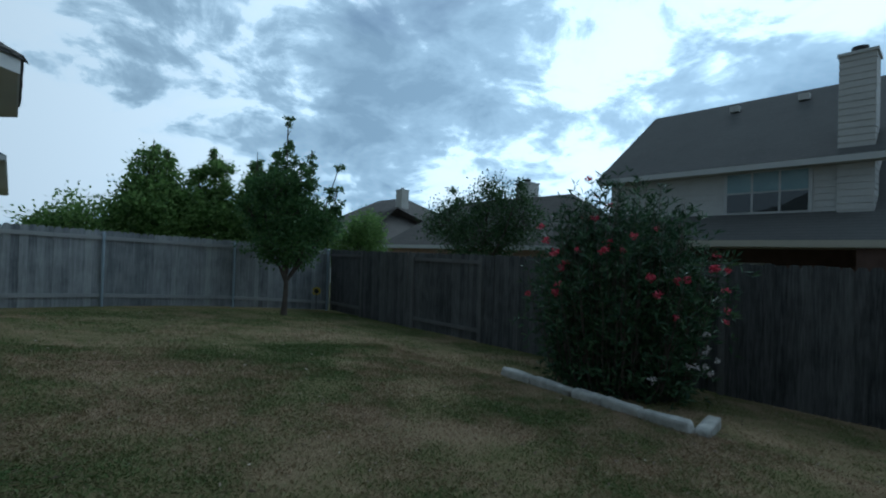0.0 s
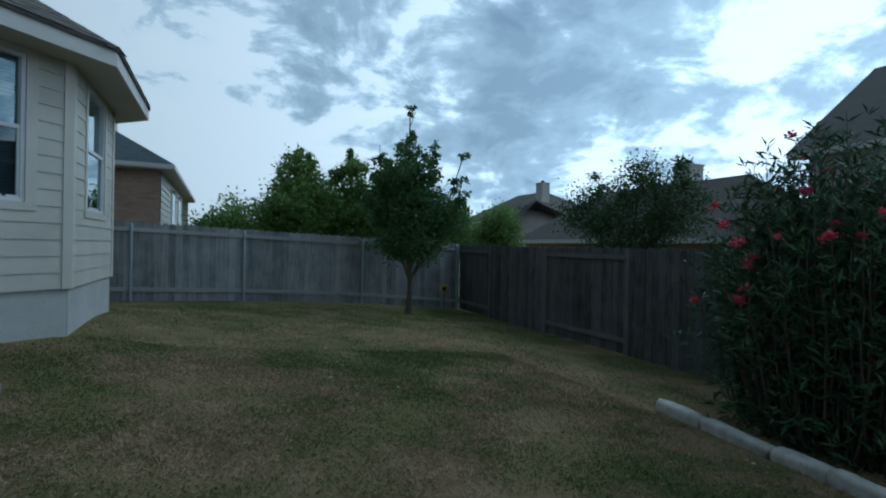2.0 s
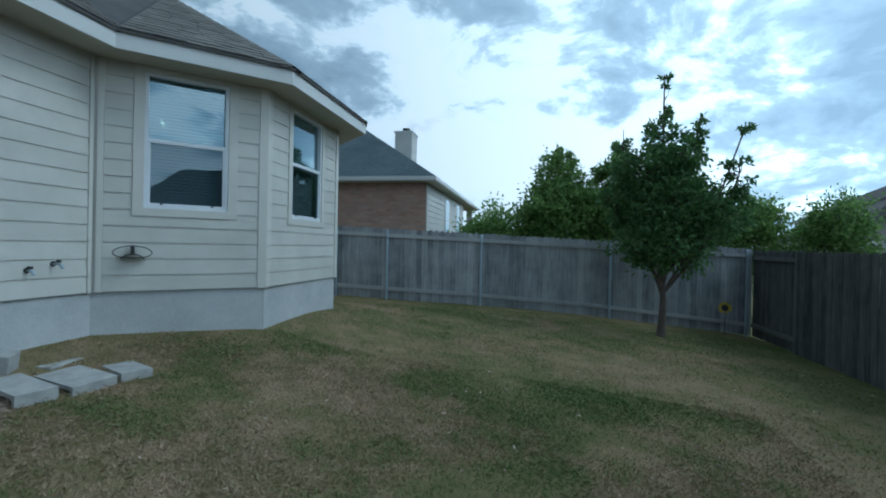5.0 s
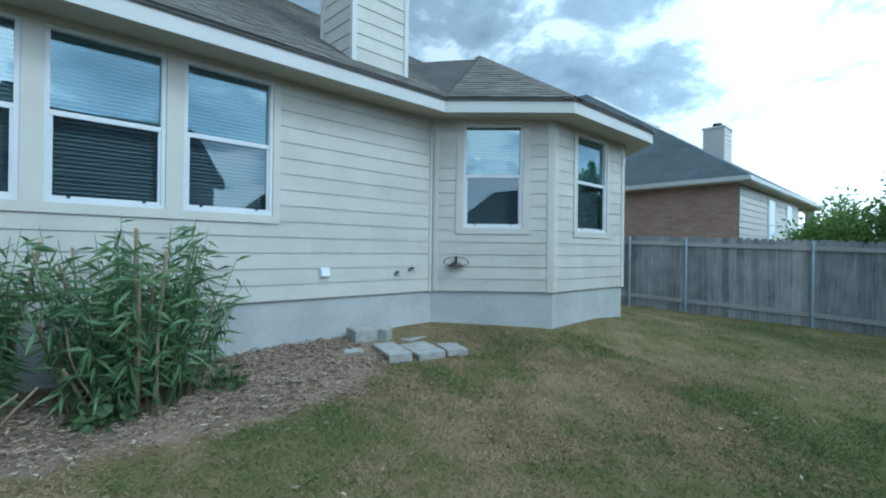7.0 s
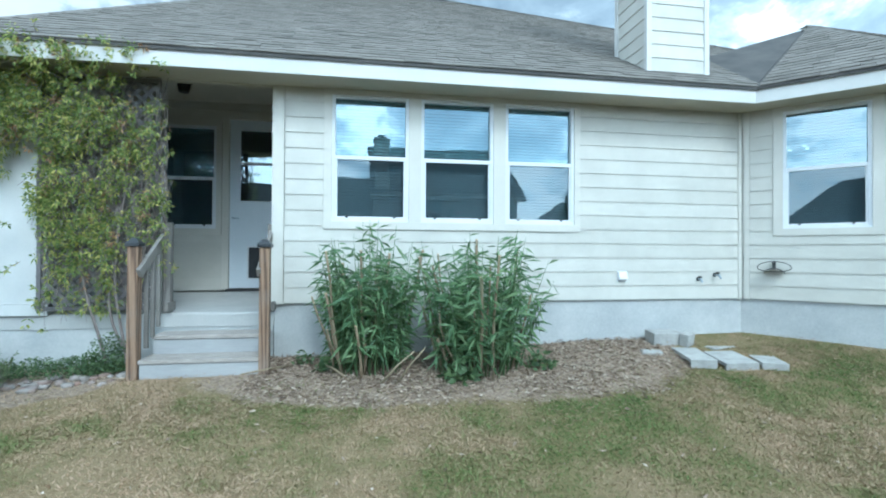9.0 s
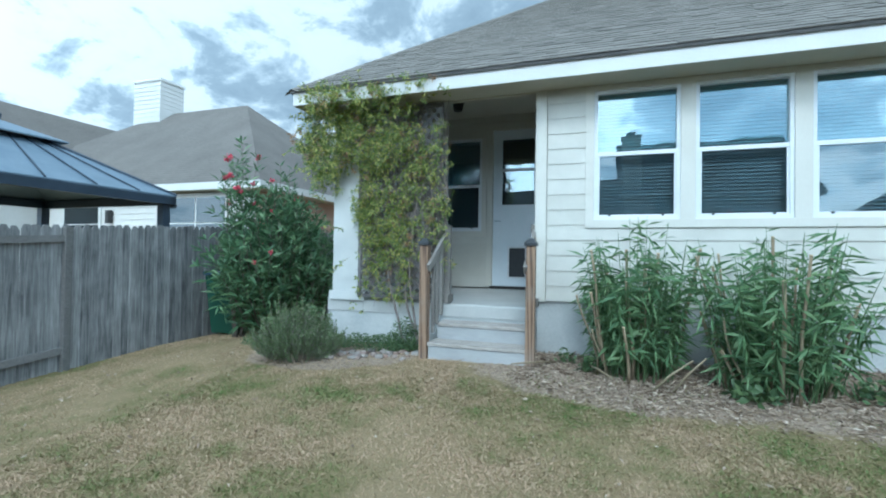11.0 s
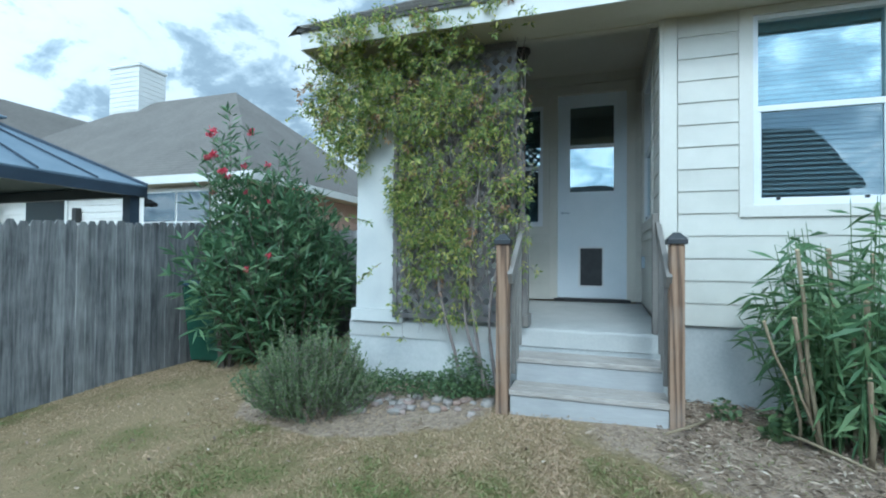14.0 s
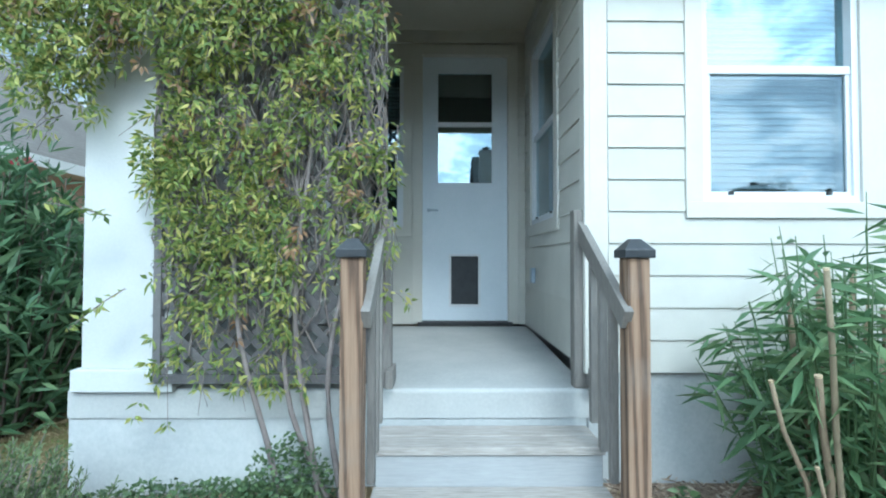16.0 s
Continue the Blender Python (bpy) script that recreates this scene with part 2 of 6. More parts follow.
def grained(name, pale, mid, dark):
    """Flat-sawn pine: long wavy growth rings, knots and grey weathering."""
    m = Nodes(name)
    v = m.coords((1, 1, 0.045), "World")
    w = m.n.new("ShaderNodeTexWave")
    w.wave_type, w.bands_direction = "BANDS", "DIAGONAL"
    m.put(w.inputs["Scale"], 11.0)
    m.put(w.inputs["Distortion"], 9.0)
    m.put(w.inputs["Detail"], 2.5)
    m.put(w.inputs["Detail Scale"], 0.8)
    m.l.new(v, w.inputs["Vector"])
    c = m.ramp(w.outputs["Fac"], (0.15, pale), (0.6, mid), (0.9, dark))
    g = m.noise(m.coords((9, 9, 0.4), "World"), 16, 4, 0.65)
    c = m.mix(0.35, c, m.ramp(g, (0.3, dark), (0.7, pale)))
    c = m.mix(m.ramp(m.noise(m.coords((1, 1, 1), "World"), 3.1, 4, 0.6), (0.45, (0, 0, 0)), (0.75, (0.35, 0.35, 0.35))), c, (0.25, 0.23, 0.205))
    m.bump(w.outputs["Fac"], 0.35, 0.004)
    return m.done(c, 0.8)


M_POST = grained("treated_pine", (0.30, 0.20, 0.13), (0.19, 0.115, 0.07), (0.06, 0.034, 0.021))
M_GREYWOOD = pieces("grey_handrail", [(0.15, 0.14, 0.128), (0.235, 0.218, 0.198)], 0.85, 18, (6, 6, 0.8), 0.4)
M_LATTICE = pieces("dark_lattice", [(0.10, 0.096, 0.098), (0.17, 0.162, 0.162)], 0.9, 18, (6, 6, 3), 0.4)
M_TREAD = pieces("bleached_tread", [(0.27, 0.235, 0.20), (0.43, 0.40, 0.37)], 0.85, 14, (8, 0.6, 8), 0.4, stain=0.6)
M_RISER = pieces("pale_riser", [(0.31, 0.315, 0.315), (0.39, 0.393, 0.39)], 0.85, 14, (8, 0.6, 8), 0.3, stain=0.2)
M_CAP = worn("black_cap", (0.018, 0.02, 0.024), (0.035, 0.038, 0.042), 0.4, 8, 50, 0.05)
M_BLACK = worn("black_metal", (0.012, 0.012, 0.013), (0.03, 0.03, 0.03), 0.45, 8, 50, 0.05)
M_ROOM = worn("room_paint", (0.30, 0.29, 0.27), (0.36, 0.35, 0.33), 0.9, 1, 20, 0.02)
M_BLIND = worn("blind_slat", (0.70, 0.72, 0.74), (0.78, 0.80, 0.82), 0.6, 2, 20, 0.02)


def make_glass(name, tint, see):
    m = Nodes(name)
    gl = m.node("ShaderNodeBsdfGlossy", Roughness=0.015)
    m.put(gl.inputs["Color"], (0.84, 0.94, 1.0))
    tr = m.node("ShaderNodeBsdfTransparent")
    m.put(tr.inputs["Color"], tint)
    lw = m.node("ShaderNodeLayerWeight", Blend=0.5)
    grazing = m.math("POWER", lw.outputs["Facing"], 4.0)
    gloss = m.math("ADD", m.math("MULTIPLY", grazing, 1.0 - see), see)
    wav = m.noise(m.coords((1, 1, 1), "World"), 1.4, 2, 0.5)
    b = m.node("ShaderNodeBump", Strength=0.04, Distance=0.05)
    m.l.new(wav, b.inputs["Height"])
    m.l.new(b.outputs[0], gl.inputs["Normal"])
    s = m.n.new("ShaderNodeMixShader")
    m.l.new(gloss, s.inputs[0])
    m.l.new(tr.outputs[0], s.inputs[1])
    m.l.new(gl.outputs[0], s.inputs[2])
    m.l.new(s.outputs[0], m.out.inputs[0])
    return m.mat


M_GLASS = make_glass("coated_glass", (0.48, 0.63, 0.66), 0.17)
M_GLASS_LOW = make_glass("screened_glass", (0.44, 0.52, 0.55), 0.09)
M_GLASS_FAR = make_glass("far_glass", (0.10, 0.13, 0.16), 0.10)

# ---------- geometry helpers ----------


def link(name, bm, mat, parent=None, label="", smooth=False):
    me = bpy.data.meshes.new(name)
    bm.to_mesh(me)
    bm.free()
    if mat is not None:
        me.materials.append(mat)
    if smooth:
        me.polygons.foreach_set("use_smooth", [True] * len(me.polygons))
    ob = new(name, me)
    if parent is not None:
        ob.parent = parent
    if label:
        ob["label"] = label
    return ob


def part(name, bm, mat, parent, label="", smooth=False):
    return link(name, bm, mat, parent, label, smooth)


def share(name, me, parent, m=None):
    ob = new(name, me)
    ob.parent = parent
    if m is not None:
        ob.matrix_basis = m
    return ob


def raw(name, verts, faces, mat, parent=None, smooth=False):
    me = bpy.data.meshes.new(name)
    me.from_pydata(verts, [], faces)
    me.materials.append(mat)
    if smooth:
        me.polygons.foreach_set("use_smooth", [True] * len(me.polygons))
    ob = new(name, me)
    if parent is not None:
        ob.parent = parent
    return ob


def thing(name, label, category, m=None, group="", kind=""):
    ob = new(name)
    ob.empty_display_size = 0.1
    if m is not None:
        ob.matrix_basis = m
    return tagged(ob, label, category, group, kind)


def box(bm, x0, x1, y0, y1, z0, z1, bevel=0.0):
    m = Matrix.Translation(((x0 + x1) / 2, (y0 + y1) / 2, (z0 + z1) / 2)) @ Matrix.Diagonal((abs(x1 - x0), abs(y1 - y0), abs(z1 - z0), 1))
    r = bmesh.ops.create_cube(bm, size=1, matrix=m)
    if bevel:
        es = {e for v in r["verts"] for e in v.link_edges}
        bmesh.ops.bevel(bm, geom=list(es), offset=bevel, segments=2, profile=0.6, affect="EDGES")
    return bm


def boxed(*a, **k):
    return box(bmesh.new(), *a, **k)


def cyl(bm, p0, p1, r0, r1=None, seg=10, caps=True):
    p0, p1 = Vector(p0), Vector(p1)
    d = p1 - p0
    m = Matrix.Translation((p0 + p1) / 2) @ d.to_track_quat("Z", "Y").to_matrix().to_4x4()
    bmesh.ops.create_cone(bm, cap_ends=caps, segments=seg, radius1=r0, radius2=r0 if r1 is None else r1, depth=d.length, matrix=m)
    return bm


def tube(points, radii, seg=7):
    """A bent, tapering round bar."""
    bm = bmesh.new()
    rings = []
    for i, p in enumerate(points):
        p = Vector(p)
        a = Vector(points[max(i - 1, 0)])
        b = Vector(points[min(i + 1, len(points) - 1)])
        q = (b - a).to_track_quat("Z", "Y")
        rings.append([bm.verts.new(p + q @ Vector((radii[i] * math.cos(2 * math.pi * k / seg), radii[i] * math.sin(2 * math.pi * k / seg), 0))) for k in range(seg)])
    for a, b in zip(rings, rings[1:]):
        for k in range(seg):
            bm.faces.new((a[k], a[(k + 1) % seg], b[(k + 1) % seg], b[k]))
    bm.faces.new(rings[-1])
    bm.faces.new(rings[0][::-1])
    return bm


def slab(bm, pts, thick):
    """A sheet of some thickness under the given polygon."""
    top = [bm.verts.new(p) for p in pts]
    low = [bm.verts.new((p[0], p[1], p[2] - thick)) for p in pts]
    bm.faces.new(top)
    bm.faces.new(low[::-1])
    n = len(pts)
    for i in range(n):
        bm.faces.new((top[i], low[i], low[(i + 1) % n], top[(i + 1) % n]))
    return bm


def holed(length, z0, z1, holes):
    """Rectangles that make up a wall with openings (u0, u1, z0, z1)."""
    us = sorted({0.0, length, *[h[0] for h in holes], *[h[1] for h in holes]})
    out = []
    for a, b in zip(us, us[1:]):
        mid = (a + b) / 2
        cuts = sorted((h[2], h[3]) for h in holes if h[0] <= mid <= h[1])
        z = z0
        for c0, c1 in cuts:
            if c0 > z:
                out.append((a, b, z, c0))
            z = max(z, c1)
        if z < z1:
            out.append((a, b, z, z1))
    return out


def ground_z(x, y):
    z = 0.12 - 0.068 * x - 0.0022 * x * abs(x)
    if x < 0:
        z = 0.12 - 0.012 * x
    if x > 11:
        z = 0.12 - 0.068 * 11 - 0.0022 * 121 - 0.03 * (x - 11)
    z -= 0.011 * min(0.0, max(y, -7.0)) ** 2
    t = min(max((y - 9.0) / 3.8, 0.0), 1.0)
    z -= 0.15 * math.exp(-(max(x, 0) / 3.5) ** 2) * t * t * (3 - 2 * t)
    z += 0.25 * math.exp(-(((x - 0.5) / 1.3) ** 2 + ((y - 7.9) / 2.0) ** 2))
    z += 0.10 * math.exp(-(max(x, 0.0) / 0.75) ** 2) * math.exp(-((y - 4.6) / 1.9) ** 4)
    return max(z, -1.6)

# ---------- ground ----------


def grid_line(fine0, fine1, step, far):
    a = list(np.arange(fine0, fine1 + 1e-6, step))
    out, d, lo, hi = [], step, fine0, fine1
    pre, post = [], []
    while hi < far:
        d *= 1.5
        hi, lo = hi + d, lo - d
        pre.append(lo)
        post.append(hi)
    return pre[::-1] + a + post


gx, gy = grid_line(-8.0, 12.0, 0.2, 900), grid_line(-9.0, 15.0, 0.2, 900)
gv = [(x, y, ground_z(x, y) + 0.018 * noise.noise((x * 1.1, y * 1.1, 0)) * (1 if abs(x) < 14 and abs(y) < 16 else 0)) for x in gx for y in gy]
ny = len(gy)
gf = [(i * ny + j, (i + 1) * ny + j, (i + 1) * ny + j + 1, i * ny + j + 1) for i in range(len(gx) - 1) for j in range(ny - 1)]


def lawn_nodes(m):
    """How dry the turf is, and where bare earth and mulch lie: shared by soil and blades."""
    v = m.coords((1, 1, 1), "World")
    sx = m.n.new("ShaderNodeSeparateXYZ")
    m.l.new(v, sx.inputs[0])
    n1, n2 = m.noise(v, 0.55, 4, 0.6, 0.4), m.noise(v, 2.6, 4, 0.65)
    dry = m.math("ADD", m.math("MULTIPLY", n1, 0.6), m.math("MULTIPLY", n2, 0.4))
    # drier towards the house, greener by the bay
    dry = m.math("SUBTRACT", dry, m.math("MULTIPLY", m.math("SUBTRACT", sx.outputs[0], 3.2), 0.007))
    dry = m.math("SUBTRACT", dry, m.math("MULTIPLY", m.math("SUBTRACT", sx.outputs[1], 2.0), 0.006))
    return v, sx, dry


def bed_mask(m, v, sx):
    """The mulched bed along the house wall, with a ragged edge."""
    wob = m.math("MULTIPLY", m.math("SUBTRACT", m.noise(v, 2.4, 4, 0.6), 0.5), 0.9)
    dx = m.math("DIVIDE", m.math("SUBTRACT", sx.outputs[0], 0.2), 1.35)
    dy = m.math("DIVIDE", m.math("SUBTRACT", sx.outputs[1], 1.9), 2.7)
    r = m.math("ADD", m.math("POWER", m.math("ABSOLUTE", dx), 2.0), m.math("POWER", m.math("ABSOLUTE", dy), 3.0))
    s1 = m.math("ADD", r, wob)
    ex = m.math("DIVIDE", m.math("SUBTRACT", sx.outputs[0], 0.45), 0.75)
    ey = m.math("DIVIDE", m.math("SUBTRACT", sx.outputs[1], -2.3), 1.15)
    s2 = m.math("ADD", m.math("ADD", m.math("MULTIPLY", ex, ex), m.math("MULTIPLY", ey, ey)), wob)
    return m.math("MINIMUM", s1, s2)


def mat_ground():
    m = Nodes("lawn_soil")
    v, sx, dry = lawn_nodes(m)
    fine = m.noise(v, 38, 5, 0.7)
    turf = m.ramp(dry, (0.36, (0.10, 0.112, 0.042)), (0.46, (0.185, 0.160, 0.080)), (0.57, (0.33, 0.245, 0.155)))
    turf = m.mix(0.45, turf, m.ramp(fine, (0.3, (0.085, 0.08, 0.034)), (0.7, (0.26, 0.205, 0.10))))
    mulch = m.ramp(m.noise(v, 26, 6, 0.75), (0.3, (0.15, 0.116, 0.088)), (0.5, (0.30, 0.232, 0.175)), (0.72, (0.46, 0.37, 0.285)))
    f = m.ramp(bed_mask(m, v, sx), (0.85, (1, 1, 1)), (1.2, (0, 0, 0)))
    m.bump(fine, 0.8, 0.03)
    return m.done(m.mix(f, turf, mulch), 0.95, 0.0, 0.1)


def mat_blades():
    m = Nodes("grass_blades")
    v, sx, dry = lawn_nodes(m)
    d2 = m.math("ADD", dry, m.math("MULTIPLY", m.math("SUBTRACT", m.island(), 0.5), 0.11))
    c = m.ramp(d2, (0.36, (0.10, 0.150, 0.044)), (0.455, (0.165, 0.180, 0.068)), (0.515, (0.285, 0.222, 0.130)), (0.62, (0.42, 0.305, 0.205)))
    m.done(c, 0.6, 0.0, 0.2)
    return m.mat


ground = raw("ground", gv, gf, mat_ground(), smooth=True)
tagged(ground, "patchy mown lawn, half dry, sloping from the house", "ground", kind="structure")

# ---------- fences ----------


def picket_mesh(w, h, dog=0.03, mat=None, t=0.016):
    bm = bmesh.new()
    prof = [(-w / 2, 0), (w / 2, 0), (w / 2, h - dog), (w / 2 - dog, h), (-w / 2 + dog, h), (-w / 2, h - dog)]
    a = [bm.verts.new((x, -t / 2, z)) for x, z in prof]
    b = [bm.verts.new((x, t / 2, z)) for x, z in prof]
    bm.faces.new(a)
    bm.faces.new(b[::-1])
    for i in range(6):
        j = (i + 1) % 6
        bm.faces.new((a[j], a[i], b[i], b[j]))
    me = bpy.data.meshes.new("picket")
    bm.to_mesh(me)
    bm.free()
    me.materials.append(mat or M_FENCE)
    return me


def fence(seed, label, p0, p1, top0, top1, panel, sides, steel=False, first=0.0, pw=0.138, wood=None, posts=()):
    """A board fence from p0 to p1. sides: for each panel +1 where the boards stand on the left of the line, -1 on its right."""
    rng = random.Random(seed)
    f = thing("boundary_fence", label, "fence")
    p0, p1 = Vector((*p0, 0)), Vector((*p1, 0))
    d = (p1 - p0)
    length = d.length
    d.normalize()
    ang = math.atan2(d.y, d.x)
    meshes = [picket_mesh(pw + 0.003, 1.0, 0.028, wood), picket_mesh(pw + 0.002, 1.0, 0.02, wood), picket_mesh(pw + 0.005, 1.0, 0.034, wood)]
    n = int(length / pw)
    def side_at(u):
        k = int((u - first) // panel)
        return sides[k % len(sides)]
    for i in range(n):
        u = (i + 0.5) * length / n
        q = p0 + d * u
        z0 = ground_z(q.x, q.y) + 0.01
        top = top0 + (top1 - top0) * u / length + rng.uniform(-0.012, 0.012)
        s = side_at(u)
        ob = share("picket", rng.choice(meshes), f, pose(q.x, q.y, z0, rng.uniform(-0.4, 0.4), rng.uniform(-0.1, 0.1), math.degrees(ang) + rng.uniform(-1.2, 1.2)) @ Matrix.Translation((0, s * 0.03 + (0.003 if i % 2 else -0.003), 0)) @ Matrix.Diagonal((1, 1, top - z0, 1)))
    stops = [first + panel * k for k in range(int((length - first) / panel) + 2)]
    if posts:
        stops = sorted((x - p0.x) / d.x for x in posts)
    for u, v in zip(stops, stops[1:] + [length]):
        if u > length:
            break
        a = p0 + d * max(u, 0)
        b = p0 + d * min(v, length)
        if (b - a).length > 0.1:
            ta, tb = [top0 + (top1 - top0) * (w - p0).length / length for w in (a, b)]
            ga, gb = ground_z(a.x, a.y), ground_z(b.x, b.y)
            for za, zb in ((ta - 0.17, tb - 0.17), (ga + 0.26, gb + 0.26)):
                bm = boxed(0, 1, -0.018, 0.018, -0.044, 0.044)
                sl = math.degrees(math.atan2(zb - za, (b - a).length))
                ob = part("rail", bm, M_RAIL if steel else M_RAIL_D, f)
                ob.matrix_basis = pose(a.x, a.y, za, 0, 0, math.degrees(ang)) @ pose(0, 0, 0, 0, -sl, 0) @ Matrix.Diagonal(((b - a).length, 1, 1, 1))
        if 0 <= u <= length:
            q = p0 + d * u
            gz = ground_z(q.x, q.y)
            tz = top0 + (top1 - top0) * u / length
            bm = bmesh.new()
            if steel:
                cyl(bm, (0, 0, gz - 0.2), (0, 0, tz - 0.07), 0.03, seg=14)
                bmesh.ops.create_uvsphere(bm, u_segments=12, v_segments=6, radius=0.033, matrix=Matrix.Translation((0, 0, tz - 0.07)))
                off = -sides[0] * 0.05
            else:
                box(bm, -0.045, 0.045, -0.045, 0.045, gz - 0.2, tz - 0.02, 0.006)
                off = 0.0
            ob = part("post", bm, M_STEEL if steel else M_RAIL_D, f, "blue-grey galvanised steel post" if steel else "")
            ob.matrix_basis = pose(q.x, q.y, 0, 0, 0, math.degrees(ang)) @ Matrix.Translation((0, off, 0))
    return f


fence(1, "weathered grey cedar picket fence on blue steel posts", (9.4, 13.88), (-3.1, 12.2), 1.33, 1.79, 2.6, (-1,), steel=True, wood=M_FENCE_B, posts=(9.25, 6.15, 3.13, 0.88, -0.35, -2.6))
fence(2, "weathered grey cedar fence with alternating board panels", (9.4, -5.65), (9.4, 13.88), 1.2, 1.29, 2.44, (-1, 1), first=0.53 - 2.44, wood=M_FENCE_SHADE)
fence(3, "weathered grey board fence, silvered and streaked", (9.4, -5.72), (-2.55, -5.72), 1.04, 1.73, 2.44, (-1, 1), first=-1.66, pw=0.108)

# ---------- house ----------
EAVE, PITCH = 3.23, 0.64
T_W = 0.14
EXPO = 0.169
SID0, SID1 = 0.705, 3.06
board_cache = {}


def board_mesh(length):
    key = round(length, 2)
    if key not in board_cache:
        bm = bmesh.new()
        pr = [(0.0, 0.0), (-0.020, 0.0), (-0.009, EXPO + 0.012), (0.0, EXPO + 0.012)]
        a = [bm.verts.new((0, y, z)) for y, z in pr]
        b = [bm.verts.new((key, y, z)) for y, z in pr]
        bm.faces.new(a[::-1])
        bm.faces.new(b)
        for i in range(4):
            j = (i + 1) % 4
            bm.faces.new((a[i], a[j], b[j], b[i]))
        me = bpy.data.meshes.new("siding_board")
        bm.normal_update()
        bmesh.ops.recalc_face_normals(bm, faces=bm.faces[:])
        bm.to_mesh(me)
        bm.free()
        me.materials.append(M_SIDING)
        board_cache[key] = me
    return board_cache[key]


def sided_wall(name, label, x, y, angle, length, openings=(), trims=(), z0=SID0, z1=SID1, base=-0.3, slabbed=True, ends=(0.0, 0.0), board_from=0.0, board_to=None):
    """A framed wall under lap siding. Local x runs along it, -y faces out."""
    m = pose(x, y, 0, 0, 0, angle)
    bm = bmesh.new()
    for a, b, c, d in holed(length, z0, z1, [o[:4] for o in openings]):
        box(bm, a, b, 0, T_W, c, d)
    w = tagged(link(name, bm, M_TRIM), label, "wall", kind="structure")
    w.matrix_basis = m
    blocks = [*trims]
    z = z0
    bt = length if board_to is None else board_to
    while z < z1 - 0.02:
        cuts = sorted((a, b) for a, b, c, d in blocks if c < z + EXPO * 0.6 and d > z + EXPO * 0.4)
        u = board_from
        spans = []
        for a, b in cuts:
            if a > u + 0.03:
                spans.append((u, a))
            u = max(u, b)
        if u < bt - 0.03:
            spans.append((u, bt))
        for a, b in spans:
            ob = share("siding_board", board_mesh(b - a), w, Matrix.Translation((a + 0.002, -0.001, z)))
        for a, b, c, d in blocks:
            if z + 0.015 < c < z + EXPO * 0.6:
                share("siding_board", board_mesh(b - a - 0.004), w, Matrix.Translation((a + 0.002, -0.001, z)) @ Matrix.Diagonal((1, 1, (c - z) / EXPO, 1)))
        z += EXPO
    if slabbed:
        f = tagged(link("foundation", boxed(ends[0], length + ends[1], 0.012, T_W + 0.02, base, z0 - 0.004), M_FOUND), "grey parged concrete foundation, stained near the soil", "foundation", kind="structure")
        f.matrix_basis = m
    return w, m


slat_me = None


def window(name, label, m, u0, u1, z0, z1, meet, trim=None, blind=1.0, trim_w=0.09, lit=False):
    """A white vinyl sash window in a wall's opening, with its trim, panes and blind."""
    global slat_me
    w = thing(name, label, "window", m, kind="structure")
    bm = bmesh.new()
    f = 0.035
    for a, b, c, d in ((u0, u0 + f, z0, z1), (u1 - f, u1, z0, z1), (u0 + f, u1 - f, z0, z0 + f), (u0 + f, u1 - f, z1 - f, z1)):
        box(bm, a, b, -0.012, 0.075, c, d)
    part("window_frame", bm, M_VINYL, w, "white vinyl frame")
    part("meeting_rail", boxed(u0 + f, u1 - f, -0.004, 0.05, meet - 0.022, meet + 0.022, 0.003), M_VINYL, w)
    sash = bmesh.new()
    g = 0.022
    for a, b, c, d in ((u0 + f, u0 + f + g, z0 + f, meet - 0.022), (u1 - f - g, u1 - f, z0 + f, meet - 0.022), (u0 + f + g, u1 - f - g, z0 + f, z0 + f + g)):
        box(sash, a, b, 0.002, 0.04, c, d)
    part("lower_sash", sash, M_VINYL, w)
    up = part("upper_pane", boxed(u0 + f, u1 - f, 0.038, 0.042, meet + 0.022, z1 - f), M_GLASS, w, "upper pane mirroring the clouds")
    lo = part("lower_pane", boxed(u0 + f + g, u1 - f - g, 0.014, 0.018, z0 + f + g, meet - 0.022), M_GLASS_LOW, w, "lower pane behind an insect screen")
    up.visible_shadow = lo.visible_shadow = False
    for u in (u0 + 0.16, u1 - 0.16):
        part("screen_latch", boxed(u - 0.012, u + 0.012, -0.012, 0.002, z0 + f + 0.004, z0 + f + 0.022), M_BLACK, w)
    if blind > 0:
        if slat_me is None:
            b = bmesh.new()
            box(b, 0, 1, -0.022, 0.022, -0.0012, 0.0012)
            slat_me = bpy.data.meshes.new("slat")
            b.to_mesh(slat_me)
            b.free()
            slat_me.materials.append(M_BLIND)
        bl = part("blind", boxed(u0 + f, u1 - f, 0.085, 0.13, z1 - f - 0.05, z1 - f), M_BLIND, w, "pale horizontal venetian blind")
        z = z1 - f - 0.075
        stop = z0 + f + (1 - blind) * (z1 - z0)
        while z > stop:
            ob = share("slat", slat_me, bl, pose(u0 + f, 0.108, z, 50, 0, 0) @ Matrix.Diagonal((u1 - u0 - 2 * f, 1, 1, 1)))
            z -= 0.036
    return w


def trim_piece(m, a, b, c, d, proud=0.028, mat=None):
    ob = tagged(link("trim", boxed(a, b, -proud, 0.0, c, d, 0.002), mat or M_TRIM), "cream painted flat trim board", "trim", kind="structure")
    ob.matrix_basis = m
    return ob


